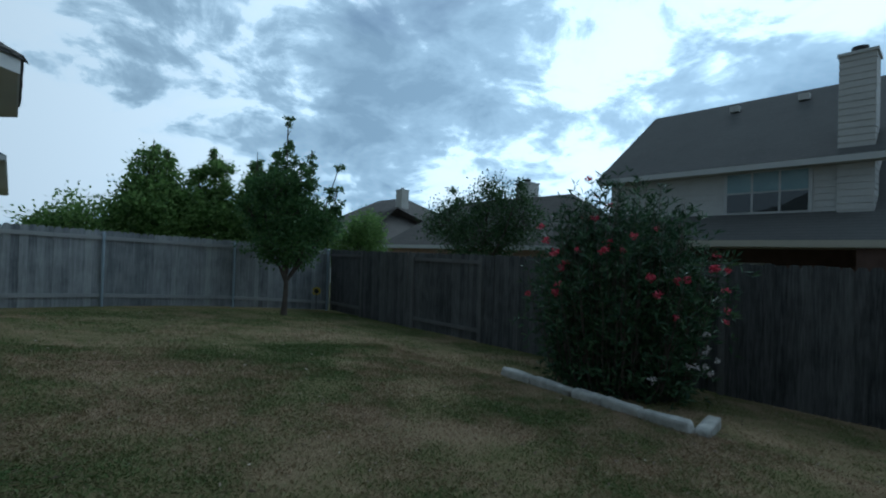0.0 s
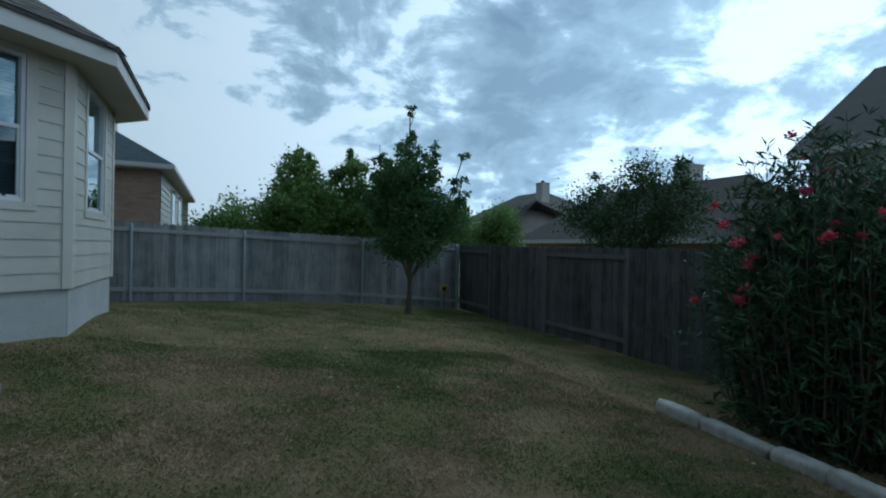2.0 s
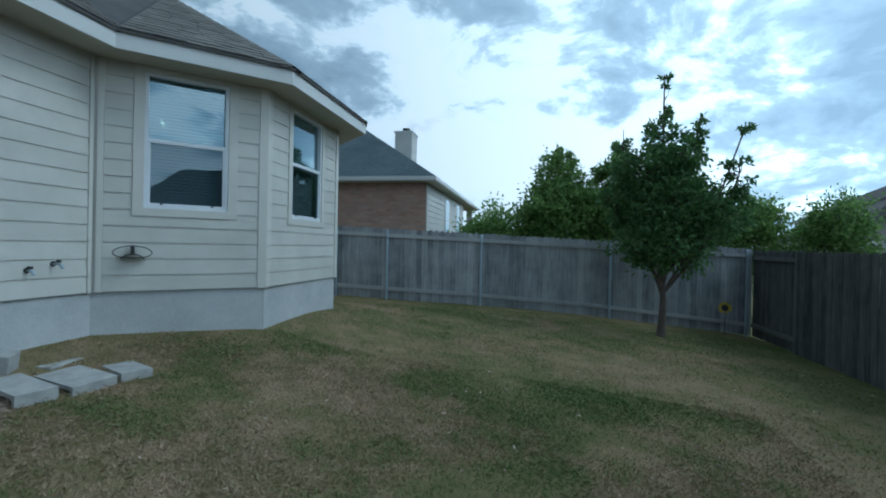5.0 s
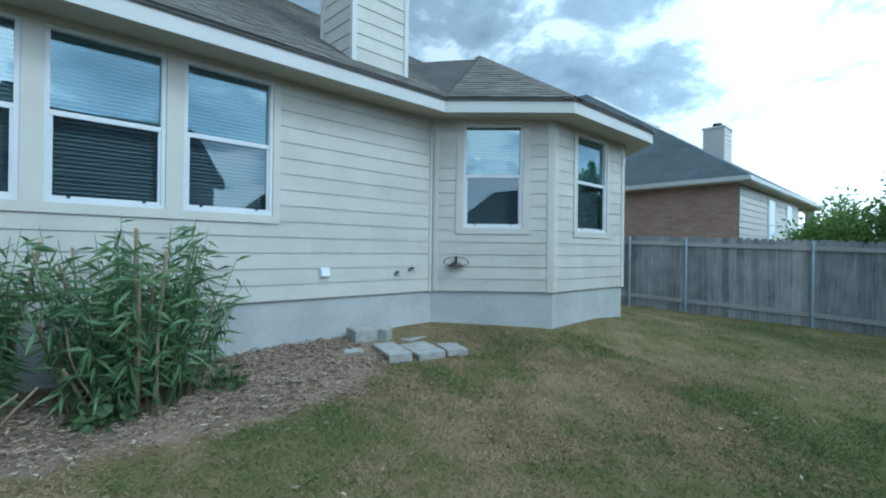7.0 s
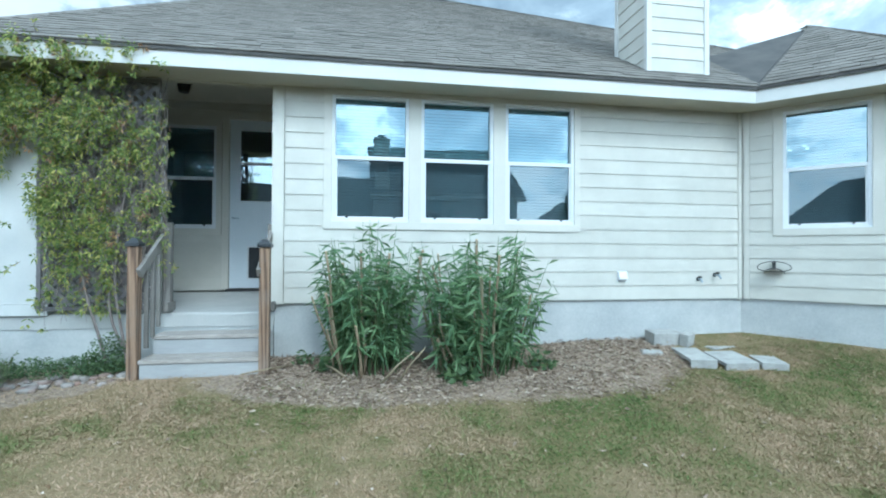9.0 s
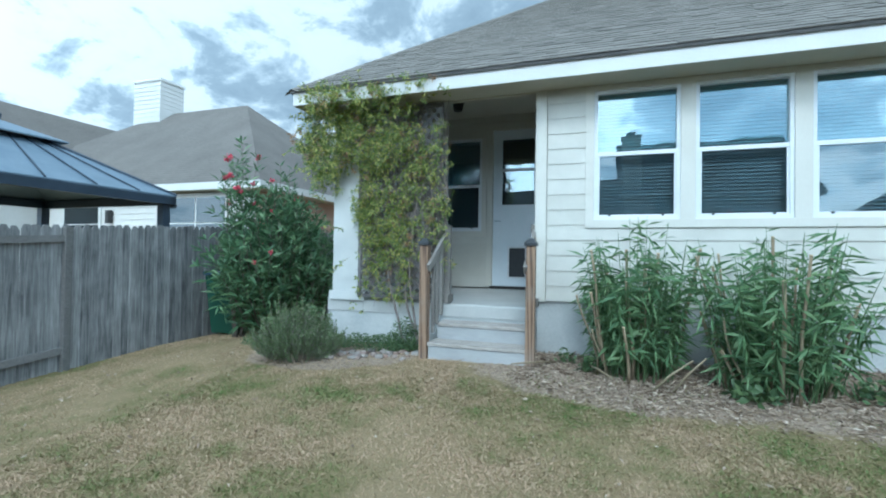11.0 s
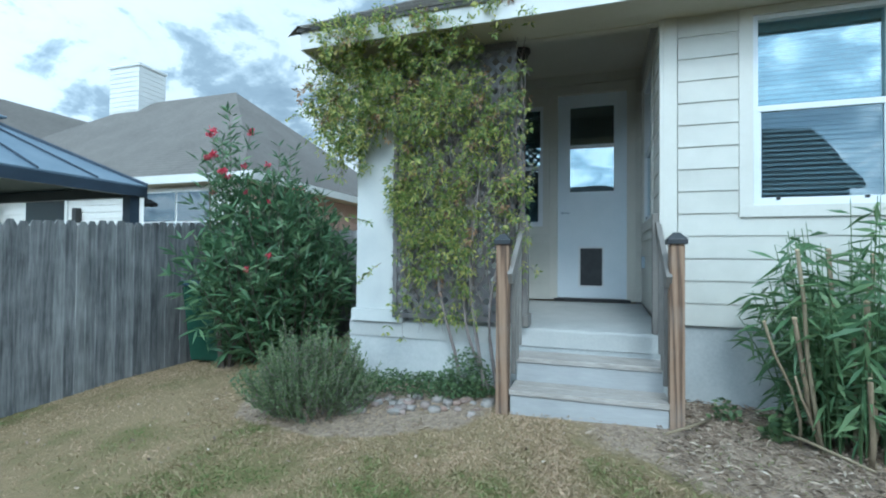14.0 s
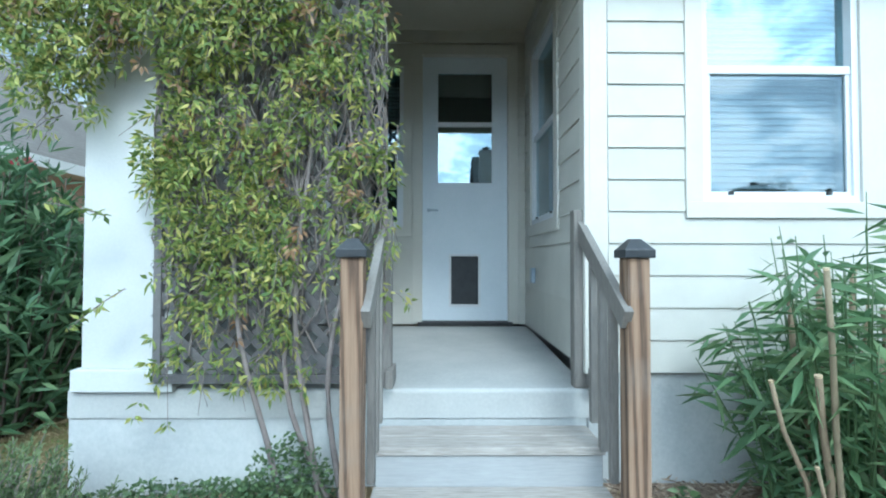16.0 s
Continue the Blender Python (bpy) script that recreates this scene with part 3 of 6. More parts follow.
# main back wall with the three-window group
W_OPEN = [(0.60, 1.445, 1.60, 3.00), (1.585, 2.43, 1.60, 3.00), (2.575, 3.425, 1.60, 3.00)]
W_TRIM = [(0.51, 3.50, 1.515, 3.06)]
wall_e, m_e = sided_wall("wall_east", "cream lap-sided back wall of the house", 0, 0, 90, 5.70, W_OPEN, [(0, 0.10, 0, 4), (5.63, 5.7, 0, 4), *W_TRIM])
trim_piece(m_e, 0.0, 0.095, SID0 - 0.01, SID1)
trim_piece(m_e, 5.635, 5.675, SID0 - 0.01, SID1)
trim_piece(m_e, 0.51, 3.50, 1.515, 1.60, 0.032)
for a, b in ((0.51, 0.60), (1.445, 1.585), (2.43, 2.575), (3.425, 3.50)):
    trim_piece(m_e, a, b, 1.60, 3.00)
trim_piece(m_e, 0.51, 3.50, 3.00, 3.058)
for i, (a, b, c, d) in enumerate(W_OPEN):
    window("window_%d" % (i + 1), "double-hung white vinyl window with lowered blind", m_e, a, b, c, d, 2.31)

# bay: angled wall, face, return
S2 = 1.18 * math.sqrt(2)
m45 = pose(0, 5.70, 0, 0, 0, 45)
wall_b, m_b = sided_wall("wall_bay_south", "cream lap-sided angled bay wall", 0, 5.70, 45, S2, [(0.43, 1.245, 1.575, 3.00)], [(0, 0.085, 0, 4), (S2 - 0.085, S2, 0, 4), (0.33, 1.345, 1.49, 3.06)], ends=(-0.03, 0.005))
trim_piece(m_b, 0.03, 0.085, SID0 - 0.01, SID1)
trim_piece(m_b, S2 - 0.085, S2 + 0.012, SID0 - 0.01, SID1)
for a, b, c, d in ((0.33, 0.43, 1.575, 3.0), (1.245, 1.345, 1.575, 3.0), (0.33, 1.345, 1.49, 1.575), (0.33, 1.345, 3.0, 3.058)):
    trim_piece(m_b, a, b, c, d)
window("window_4", "double-hung white vinyl bay window with lowered blind", m_b, 0.43, 1.245, 1.575, 3.00, 2.29)
wall_f, m_f = sided_wall("wall_bay_east", "cream lap-sided front of the bay", 1.18, 6.88, 90, 2.06, [(0.58, 1.47, 1.56, 3.00)], [(0, 0.085, 0, 4), (1.975, 2.06, 0, 4), (0.49, 1.56, 1.475, 3.06)])
trim_piece(m_f, -0.012, 0.085, SID0 - 0.01, SID1)
trim_piece(m_f, 1.975, 2.07, SID0 - 0.01, SID1)
for a, b, c, d in ((0.49, 0.58, 1.56, 3.0), (1.47, 1.56, 1.56, 3.0), (0.49, 1.56, 1.475, 1.56), (0.49, 1.56, 3.0, 3.058)):
    trim_piece(m_f, a, b, c, d)
window("window_5", "double-hung white vinyl window in the bay front", m_f, 0.58, 1.47, 1.56, 3.00, 2.29)
sided_wall("wall_bay_north", "cream lap-sided far wall of the bay", 1.18, 8.94, 135, S2, [], [])
sided_wall("wall_east_far", "cream lap-sided back wall beyond the bay", 0, 10.12, 90, 0.10, [], [])
sided_wall("wall_north", "cream lap-sided side wall", 0, 10.22, 180, 15.4, [], [])

# porch walls
PX = -1.75
PC = 3.38
wall_p, m_p = sided_wall("wall_porch", "cream lap-sided wall at the back of the porch", PX, -2.6, 90, 2.6, [(0.78, 1.49, 1.585, 3.03), (1.66, 2.43, 0.735, 3.14)], [(0.69, 1.58, 1.50, 3.30), (1.58, 2.52, 0, 3.30)], z0=0.72, z1=PC, slabbed=False)
for a, b, c, d in ((0.69, 0.78, 1.585, 3.03), (1.49, 1.565, 1.585, 3.03), (0.69, 1.565, 1.50, 1.585), (0.69, 1.565, 3.03, 3.12), (1.575, 1.66, 0.74, 3.14), (2.43, 2.515, 0.74, 3.14), (1.575, 2.515, 3.14, 3.23)):
    trim_piece(m_p, a, b, c, d)
window("window_6", "double-hung window with dark blind beside the porch door", m_p, 0.78, 1.49, 1.585, 3.03, 2.29)
wall_q, m_q = sided_wall("wall_porch_side", "cream lap-sided side wall of the porch", PX, 0, 0, 1.75, [(0.30, 1.10, 1.58, 3.00)], [(0.20, 1.20, 1.49, 3.09), (1.69, 1.75, 0, 4)], z0=0.72, z1=PC, slabbed=False)
for a, b, c, d in ((0.20, 0.30, 1.58, 3.0), (1.10, 1.20, 1.58, 3.0), (0.20, 1.20, 1.49, 1.58), (0.20, 1.20, 3.0, 3.09)):
    trim_piece(m_q, a, b, c, d)
trim_piece(m_q, 1.69, 1.778, 0.70, 3.06)
window("window_7", "double-hung window in the porch side wall", m_q, 0.30, 1.10, 1.58, 3.00, 2.29)
tagged(link("wall_porch_south", boxed(PX, -0.46, -2.6, -2.46, 0.62, PC), M_STUCCO), "pale painted end wall of the porch", "wall", kind="structure")
col = thing("porch_column", "wide white painted porch column on the slab", "column")
part("shaft", boxed(-0.46, -0.002, -2.655, -2.19, 0.72, 3.05, 0.006), M_STUCCO, col)
part("base_board", boxed(-0.47, 0.03, -2.69, -2.165, 0.605, 0.72, 0.006), M_STUCCO, col)
pf = bmesh.new()
slab(pf, [(PX + 0.01, -2.72, 0.70), (0.0, -2.72, 0.615), (0.0, -0.002, 0.615), (PX + 0.01, -0.002, 0.70)], 0.15)
bmesh.ops.recalc_face_normals(pf, faces=pf.faces[:])
bmesh.ops.bevel(pf, geom=[e for e in pf.edges if all(v.co.x > -0.01 and v.co.z > 0.6 for v in e.verts)], offset=0.022, segments=3, profile=0.5, affect="EDGES")
tagged(link("porch_floor", pf, M_CONC), "bare pale concrete porch floor", "floor", kind="structure")
tagged(link("foundation", boxed(PX - 0.1, -0.012, -2.72, -0.01, -0.4, 0.462), M_FOUND), "parged concrete porch foundation", "foundation", kind="structure")
tagged(link("ceiling_porch", boxed(PX, -0.08, -2.46, -0.002, PC - 0.01, PC + 0.05), M_SOFFIT), "beige painted porch ceiling", "ceiling", kind="structure")
tagged(link("porch_beam", boxed(-0.078, 0.0, -2.6, -0.002, 3.052, 3.42), M_SOFFIT), "beige painted beam over the porch opening", "beam", kind="structure")
# rest of the shell, out of sight, that closes the house
tagged(link("wall_south", boxed(-15.4, PX - 0.002, -2.6, -2.46, -0.3, 3.06), M_SIDING), "cream side wall", "wall", kind="structure")
tagged(link("wall_west", boxed(-15.54, -15.4, -2.6, 10.22, -0.3, 3.06), M_SIDING), "cream street-side wall", "wall", kind="structure")
tagged(link("floor_inside", boxed(-15.4, -0.14, 0.14, 10.0, 0.45, 0.62), M_ROOM), "dim indoor floor", "floor", kind="structure")
tagged(link("ceiling_inside", boxed(-15.4, -0.14, 0.14, 10.0, 3.20, 3.24), M_ROOM), "dim indoor ceiling", "ceiling", kind="structure")
tagged(link("wall_inside", boxed(-4.6, -4.5, -2.4, 10.0, 0.62, 3.20), M_ROOM), "dim indoor partition", "wall", kind="structure")
tagged(link("wall_inside", boxed(-4.5, -0.15, 4.2, 4.3, 0.62, 3.20), M_ROOM), "dim indoor partition", "wall", kind="structure")

# ---------- eaves and roof ----------
OV = 0.40
T8 = OV * math.tan(math.radians(22.5))
EAVE_LINE = [(OV, -3.0), (OV, 5.70 - T8), (1.18 + OV, 6.88 - T8), (1.18 + OV, 8.94 + T8), (OV, 10.12 + T8), (OV, 10.62)]
WALL_LINE = [(0, -3.0), (0, 5.70), (1.18, 6.88), (1.18, 8.94), (0, 10.12), (0, 10.62)]


def soffit_piece(pts):
    tagged(link("soffit", slab(bmesh.new(), pts, 0.015), M_SOFFIT), "beige painted boxed soffit under the eave", "soffit", kind="structure")


for i in range(5):
    a, b = EAVE_LINE[i], EAVE_LINE[i + 1]
    c, d = WALL_LINE[i + 1], WALL_LINE[i]
    soffit_piece([(a[0], a[1], 3.075), (b[0], b[1], 3.075), (c[0] - 0.05, c[1], 3.075), (d[0] - 0.05, d[1], 3.075)])
soffit_piece([(-15.4, -3.0, 3.075), (-0.05, -3.0, 3.075), (-0.05, -2.6, 3.075), (-15.4, -2.6, 3.075)])


def fascia_run(bm, pts, z0, z1, t=0.02):
    for a, b in zip(pts, pts[1:]):
        a, b = Vector((*a, 0)), Vector((*b, 0))
        d = (b - a).normalized()
        n = Vector((d.y, -d.x, 0))
        e = t * 0.42
        q = [a - d * e, b + d * e, b + d * e + n * t, a - d * e + n * t]
        slab(bm, [(p.x, p.y, z1) for p in q], z1 - z0)


for run in zip([(-15.4, -3.0), *EAVE_LINE], EAVE_LINE):
    fb_ = bmesh.new()
    fascia_run(fb_, run, 3.05, 3.215)
    tagged(link("fascia", fb_, M_FASCIA), "white painted fascia board along the eave", "fascia", kind="structure")

RIDGE_X = -7.5
RZ = EAVE + PITCH * (OV - RIDGE_X)
RUN = OV - RIDGE_X
roof_bm = bmesh.new()
A, B = (OV + 0.04, -3.04), (OV + 0.04, 10.66)
R0, R1 = (RIDGE_X, -3.0 + 0.36 * RUN, RZ), (RIDGE_X, 10.62 - RUN, RZ)
C0, C1 = (2 * RIDGE_X - OV, -3.04), (2 * RIDGE_X - OV, 10.66)
slab(roof_bm, [(*A, EAVE), (*B, EAVE), R1, R0], 0.03)
slab(roof_bm, [(*C0, EAVE), (*A, EAVE), R0], 0.03)
slab(roof_bm, [(*B, EAVE), (*C1, EAVE), R1], 0.03)
slab(roof_bm, [(*C1, EAVE), (*C0, EAVE), R0, R1], 0.03)
PEAK = Vector((-1.12, 7.91, 4.90))
bay_e = [(OV + 0.04, 5.70 - T8 - 0.02), (1.18 + OV + 0.04, 6.88 - T8 - 0.02), (1.18 + OV + 0.04, 8.94 + T8 + 0.02), (OV + 0.04, 10.12 + T8 + 0.02)]
for a, b in zip(bay_e, bay_e[1:]):
    slab(roof_bm, [(*a, EAVE + 0.004), (*b, EAVE + 0.004), tuple(PEAK)], 0.03)
for s, e in ((0, 1), (3, -1)):
    q = bay_e[s]
    slab(roof_bm, [(*q, EAVE + 0.004), tuple(PEAK), (-3.0, 7.91, 4.90), (OV - 1.6, q[1], EAVE + 0.9)], 0.03)
roof = tagged(link("roof", roof_bm, M_UNDER), "grey-brown asphalt shingle hip roof with a bay", "roof", kind="structure")

# shingles: single tabs laid in courses on each roof plane
sh_v, sh_f = [], []
tab_me = {}


def tab_shape(w, h):
    return [(0, 0, 0.012), (w, 0, 0.012), (w, h, 0.003), (0, h, 0.003), (0, 0, 0.0), (w, 0, 0.0)], [(0, 1, 2, 3), (4, 5, 1, 0), (5, 2, 1), (4, 0, 3)]


def shingle_plane(a, b, left, right, rows, seed, single=lambda p: False):
    """Courses upward from the eave a-b; left(v), right(v) give the ends of the course at slope distance v."""
    rng = random.Random(seed)
    a, b = Vector(a), Vector(b)
    u = (b - a).normalized()
    up = (left[1] - left[0])
    # slope direction: perpendicular to the eave within the plane
    k = Vector(up)
    k = (k - u * k.dot(u)).normalized()
    n = u.cross(k)
    if n.z < 0:
        n = -n
    expo, h = 0.145, 0.17
    for r in range(rows):
        v = r * expo
        total = (Vector(left[1]) - Vector(left[0]))
        f = (v + h) / max(1e-6, total.dot(k))
        l0 = (Vector(left[0]) + total * f - a).dot(u)
        t2 = (Vector(right[1]) - Vector(right[0]))
        f2 = (v + h) / max(1e-6, t2.dot(k))
        r0 = (Vector(right[0]) + t2 * f2 - a).dot(u)
        if f > 1.0 or f2 > 1.0 or r0 - l0 < 0.1:
            break
        x = l0 - rng.uniform(0, 0.3)
        while x < r0:
            w = rng.choice((0.13, 0.17, 0.22, 0.30))
            x0, x1 = max(x, l0), min(x + w - 0.006, r0)
            x += w
            if x1 - x0 < 0.02:
                continue
            lift = rng.uniform(0.0, 0.006)
            p = a + u * x0 + k * v + n * (0.004 + lift)
            if single(p) and x1 - x0 > w - 0.02:
                key = round(w, 2)
                if key not in tab_me:
                    vs, fs = tab_shape(w - 0.006, h)
                    me = bpy.data.meshes.new("shingle")
                    me.from_pydata(vs, [], fs)
                    me.materials.append(M_SHINGLE)
                    tab_me[key] = me
                m = Matrix((( u.x, k.x, n.x, p.x), (u.y, k.y, n.y, p.y), (u.z, k.z, n.z, p.z), (0, 0, 0, 1)))
                share("shingle", tab_me[key], roof, m)
                continue
            vs, fs = tab_shape(x1 - x0, h)
            o = len(sh_v)
            sh_v.extend([tuple(p + u * q[0] + k * q[1] + n * q[2]) for q in vs])
            sh_f.extend([tuple(o + i for i in f) for f in fs])


def V(p, z=None):
    return Vector((*p, z)) if z is not None else Vector(p)


# the back plane stops at the valley of the bay on its lower part
SING = [0]


def pick(p):
    if SING[0] < 290 and p.z < EAVE + 0.75 and -2.4 < p.y < 2.6:
        SING[0] += 1
        return True
    return False


shingle_plane(V(A, EAVE), V(B, EAVE), (V(A, EAVE), V(R0)), (V(B, EAVE), V(R1)), 60, 3, pick)
shingle_plane(V(C0, EAVE), V(A, EAVE), (V(C0, EAVE), V(R0)), (V(A, EAVE), V(R0)), 60, 4)
for i, (a, b) in enumerate(zip(bay_e, bay_e[1:])):
    shingle_plane(V(a, EAVE + 0.004), V(b, EAVE + 0.004), (V(a, EAVE), PEAK), (V(b, EAVE), PEAK), 30, 10 + i)
sh = raw("shingle", sh_v, sh_f, M_SHINGLE_J, roof)
sh["kind"] = "stuff"
caps = bmesh.new()
for a, b in ((V(A, EAVE), V(R0)), (V(bay_e[1], EAVE), PEAK), (V(bay_e[2], EAVE), PEAK), (V(B, EAVE), V(R1))):
    d = b - a
    n = int(d.length / 0.2)
    side = Vector((-d.y, d.x, 0)).normalized() * 0.14
    for i in range(n):
        p, q = a + d * (i / n) + Vector((0, 0, 0.03)), a + d * ((i + 1.15) / n) + Vector((0, 0, 0.024))
        vs = [caps.verts.new(w) for w in (p - side - Vector((0, 0, 0.058)), p, p + side - Vector((0, 0, 0.058)), q + side - Vector((0, 0, 0.058)), q, q - side - Vector((0, 0, 0.058)))]
        caps.faces.new((vs[0], vs[1], vs[4], vs[5]))
        caps.faces.new((vs[1], vs[2], vs[3], vs[4]))
part("hip_cap", caps, M_SHINGLE_J, roof)

# chimney on the back slope
chim = thing("chimney", "white lap-sided chimney rising from the roof", "chimney")
part("core", boxed(-0.72, -0.025, 4.41, 5.22, 3.3, 8.2), M_TRIM, chim)
for (x, y, ang, ln) in ((0, 4.39, 90, 0.85), (-0.74, 4.39, 0, 0.74)):
    z = 3.36
    while z < 8.1:
        ob = share("siding_board", board_mesh(ln - 0.09), chim, pose(x, y, z, 0, 0, ang) @ Matrix.Translation((0.045, 0.018, 0)))
        z += EXPO
part("corner_trim", boxed(-0.05, 0.012, 4.375, 4.44, 3.35, 8.1), M_FASCIA, chim)
part("corner_trim", boxed(-0.05, 0.012, 5.17, 5.235, 3.35, 8.1), M_FASCIA, chim)
part("corner_trim", boxed(-0.755, -0.69, 4.375, 4.44, 3.35, 8.1), M_FASCIA, chim)
part("flashing", boxed(-0.76, 0.03, 4.36, 5.25, 3.3, 3.475), M_BLACK, chim)
part("cap", boxed(-0.8, 0.06, 4.33, 5.3, 8.1, 8.25), M_FASCIA, chim)

# ---------- porch door, steps, rails ----------
door = thing("door_1", "pale blue-white half-glass door with a pet flap", "door", m_p, kind="structure")
dbm = bmesh.new()
for a, b, c, d in holed(0.77, 0.0, 2.395, [(0.14, 0.63, 1.245, 2.25), (0.26, 0.505, 0.145, 0.58)]):
    box(dbm, 1.66 + a, 1.66 + b, 0.03, 0.075, 0.745 + c, 0.745 + d)
part("leaf", dbm, M_DOOR, door)
part("upper_pane", boxed(1.80, 2.29, 0.045, 0.05, 2.54, 2.995), M_GLASS, door)
part("lower_pane", boxed(1.80, 2.29, 0.045, 0.05, 1.99, 2.51), M_GLASS, door)
part("sash_bar", boxed(1.80, 2.29, 0.034, 0.06, 2.505, 2.545), M_VINYL, door)
part("pet_flap", boxed(1.92, 2.165, 0.04, 0.055, 0.89, 1.325, 0.004), M_CAP, door, "dark rubber pet flap")
fl = bmesh.new()
for a, b, c, d in ((1.90, 1.92, 0.87, 1.345), (2.165, 2.185, 0.87, 1.345), (1.92, 2.165, 0.87, 0.89), (1.92, 2.165, 1.325, 1.345)):
    box(fl, a, b, 0.02, 0.04, c, d)
part("flap_frame", fl, M_VINYL, door)
hb = cyl(bmesh.new(), (1.715, 0.03, 1.74), (1.715, -0.03, 1.74), 0.014)
cyl(hb, (1.715, -0.03, 1.74), (1.80, -0.032, 1.735), 0.008)
part("handle", hb, M_STEEL, door, "brushed lever handle")
part("threshold", boxed(1.62, 2.47, -0.02, 0.08, 0.702, 0.742, 0.005), M_BLACK, door)

steps = thing("porch_steps", "weathered pale plank steps up to the porch", "steps")
for x0, z1 in ((0.30, 0.25), (0.015, 0.43)):
    x1 = x0 + 0.28
    gl = -0.1 if x0 > 0.2 else 0.10
    part("riser", boxed(x1 - 0.03, x1 - 0.004, -1.08, -0.03, gl, z1 - 0.042, 0.003), M_RISER, steps)
    for k in range(2):
        part("tread", boxed(x0 - 0.005 + k * 0.148, x0 + 0.137 + k * 0.151, -1.09, -0.02, z1 - 0.038, z1, 0.005), M_TREAD, steps)
for y in (-1.06, -0.05):
    part("stringer", boxed(0.02, 0.54, y - 0.018, y + 0.018, -0.05, 0.205), M_TREAD, steps)


def rail_post(y, label):
    p = thing("rail_post", label, "post", pose(0.55, y, 0), "posts of the porch steps")
    part("shaft", boxed(-0.046, 0.046, -0.046, 0.046, ground_z(0.55, y) - 0.1, 1.30, 0.006), M_POST, p)
    cb = boxed(-0.062, 0.062, -0.062, 0.062, 1.30, 1.335, 0.004)
    vs = [cb.verts.new(q) for q in ((-0.058, -0.058, 1.335), (0.058, -0.058, 1.335), (0.058, 0.058, 1.335), (-0.058, 0.058, 1.335))]
    top = [cb.verts.new(q) for q in ((-0.02, -0.02, 1.378), (0.02, -0.02, 1.378), (0.02, 0.02, 1.378), (-0.02, 0.02, 1.378))]
    cb.faces.new(top)
    for i in range(4):
        cb.faces.new((vs[i], vs[(i + 1) % 4], top[(i + 1) % 4], top[i]))
    part("cap", cb, M_CAP, p, "black pyramid post cap")
    return p


rail_post(0.015, "brown treated pine post with a black pyramid cap")
rail_post(-1.14, "brown treated pine post with a black pyramid cap")


def handrail(y):
    """A sloping top rail with balusters nailed to the stringer below."""
    h = thing("handrail", "weathered grey wooden handrail beside the steps", "handrail", group="handrails of the porch steps")
    d = Vector((-0.66, 0, 0.43))
    ob = part("top_rail", boxed(0, d.length, -0.019, 0.019, -0.045, 0.045, 0.005), M_GREYWOOD, h)
    ob.matrix_basis = pose(0.60, y, 1.05, 0, -math.degrees(math.atan2(d.z, d.x)), 0)
    for x in (0.44, 0.31, 0.18):
        zt = 1.05 + (0.60 - x) * 0.65
        part("baluster", boxed(x - 0.019, x + 0.019, y - 0.017, y + 0.017, zt - 0.82, zt - 0.03, 0.003), M_GREYWOOD, h)
    part("end_post", boxed(-0.085, -0.005, y - 0.04, y + 0.04, 0.617, 1.56, 0.006), M_GREYWOOD, h)
    part("stub_rail", boxed(-0.10, 0.10, y + 0.021, y + 0.058, 0.64, 0.73, 0.005), M_GREYWOOD, h)


handrail(-0.035)
handrail(-1.08)

# lattice trellis in the porch opening
trel = thing("trellis", "grey wooden lattice trellis overgrown by a vine", "trellis")
ly0, ly1, lz0, lz1 = -2.26, -1.14, 0.70, 3.04
for y in (ly0, ly1 - 0.04):
    part("stile", boxed(0.01, 0.045, y, y + 0.04, lz0, lz1, 0.003), M_LATTICE, trel)
part("bottom_rail", boxed(0.01, 0.05, ly0, ly1, lz0 - 0.045, lz0, 0.003), M_LATTICE, trel)
part("top_rail", boxed(0.01, 0.05, ly0, ly1, lz1 - 0.05, lz1, 0.003), M_LATTICE, trel)
lw = ly1 - ly0
lath = {}
for sgn in (1, -1):
    c = lz0 - lw + 0.06
    while c < lz1 + (0 if sgn > 0 else lw):
        # line z = c + sgn*(y-ly0)
        y_a, y_b = ly0, ly1
        if sgn > 0:
            y_a, y_b = max(ly0, ly0 + (lz0 - c)), min(ly1, ly0 + (lz1 - c))
        else:
            y_a, y_b = max(ly0, ly0 + (c - lz1)), min(ly1, ly0 + (c - lz0))
        if y_b - y_a > 0.06:
            za = c + sgn * (y_a - ly0)
            ln = round((y_b - y_a) * math.sqrt(2), 2)
            if ln not in lath:
                b = boxed(0, ln, -0.004, 0.004, -0.02, 0.02)
                me = bpy.data.meshes.new("lath")
                b.to_mesh(me)
                b.free()
                me.materials.append(M_LATTICE)
                lath[ln] = me
            share("lath", lath[ln], trel, pose(0.022 if sgn > 0 else 0.032, y_a, za, 0, 0, 90) @ pose(0, 0, 0, 0, -45 * sgn, 0))
        c += 0.125

pl = thing("porch_light", "small dark metal porch ceiling light", "ceiling light", pose(-0.9, -1.25, PC - 0.01))
part("base", cyl(bmesh.new(), (0, 0, 0), (0, 0, -0.03), 0.10, seg=20), M_BLACK, pl)
part("cage", cyl(bmesh.new(), (0, 0, -0.03), (0, 0, -0.15), 0.085, 0.06, seg=8), M_BLACK, pl)

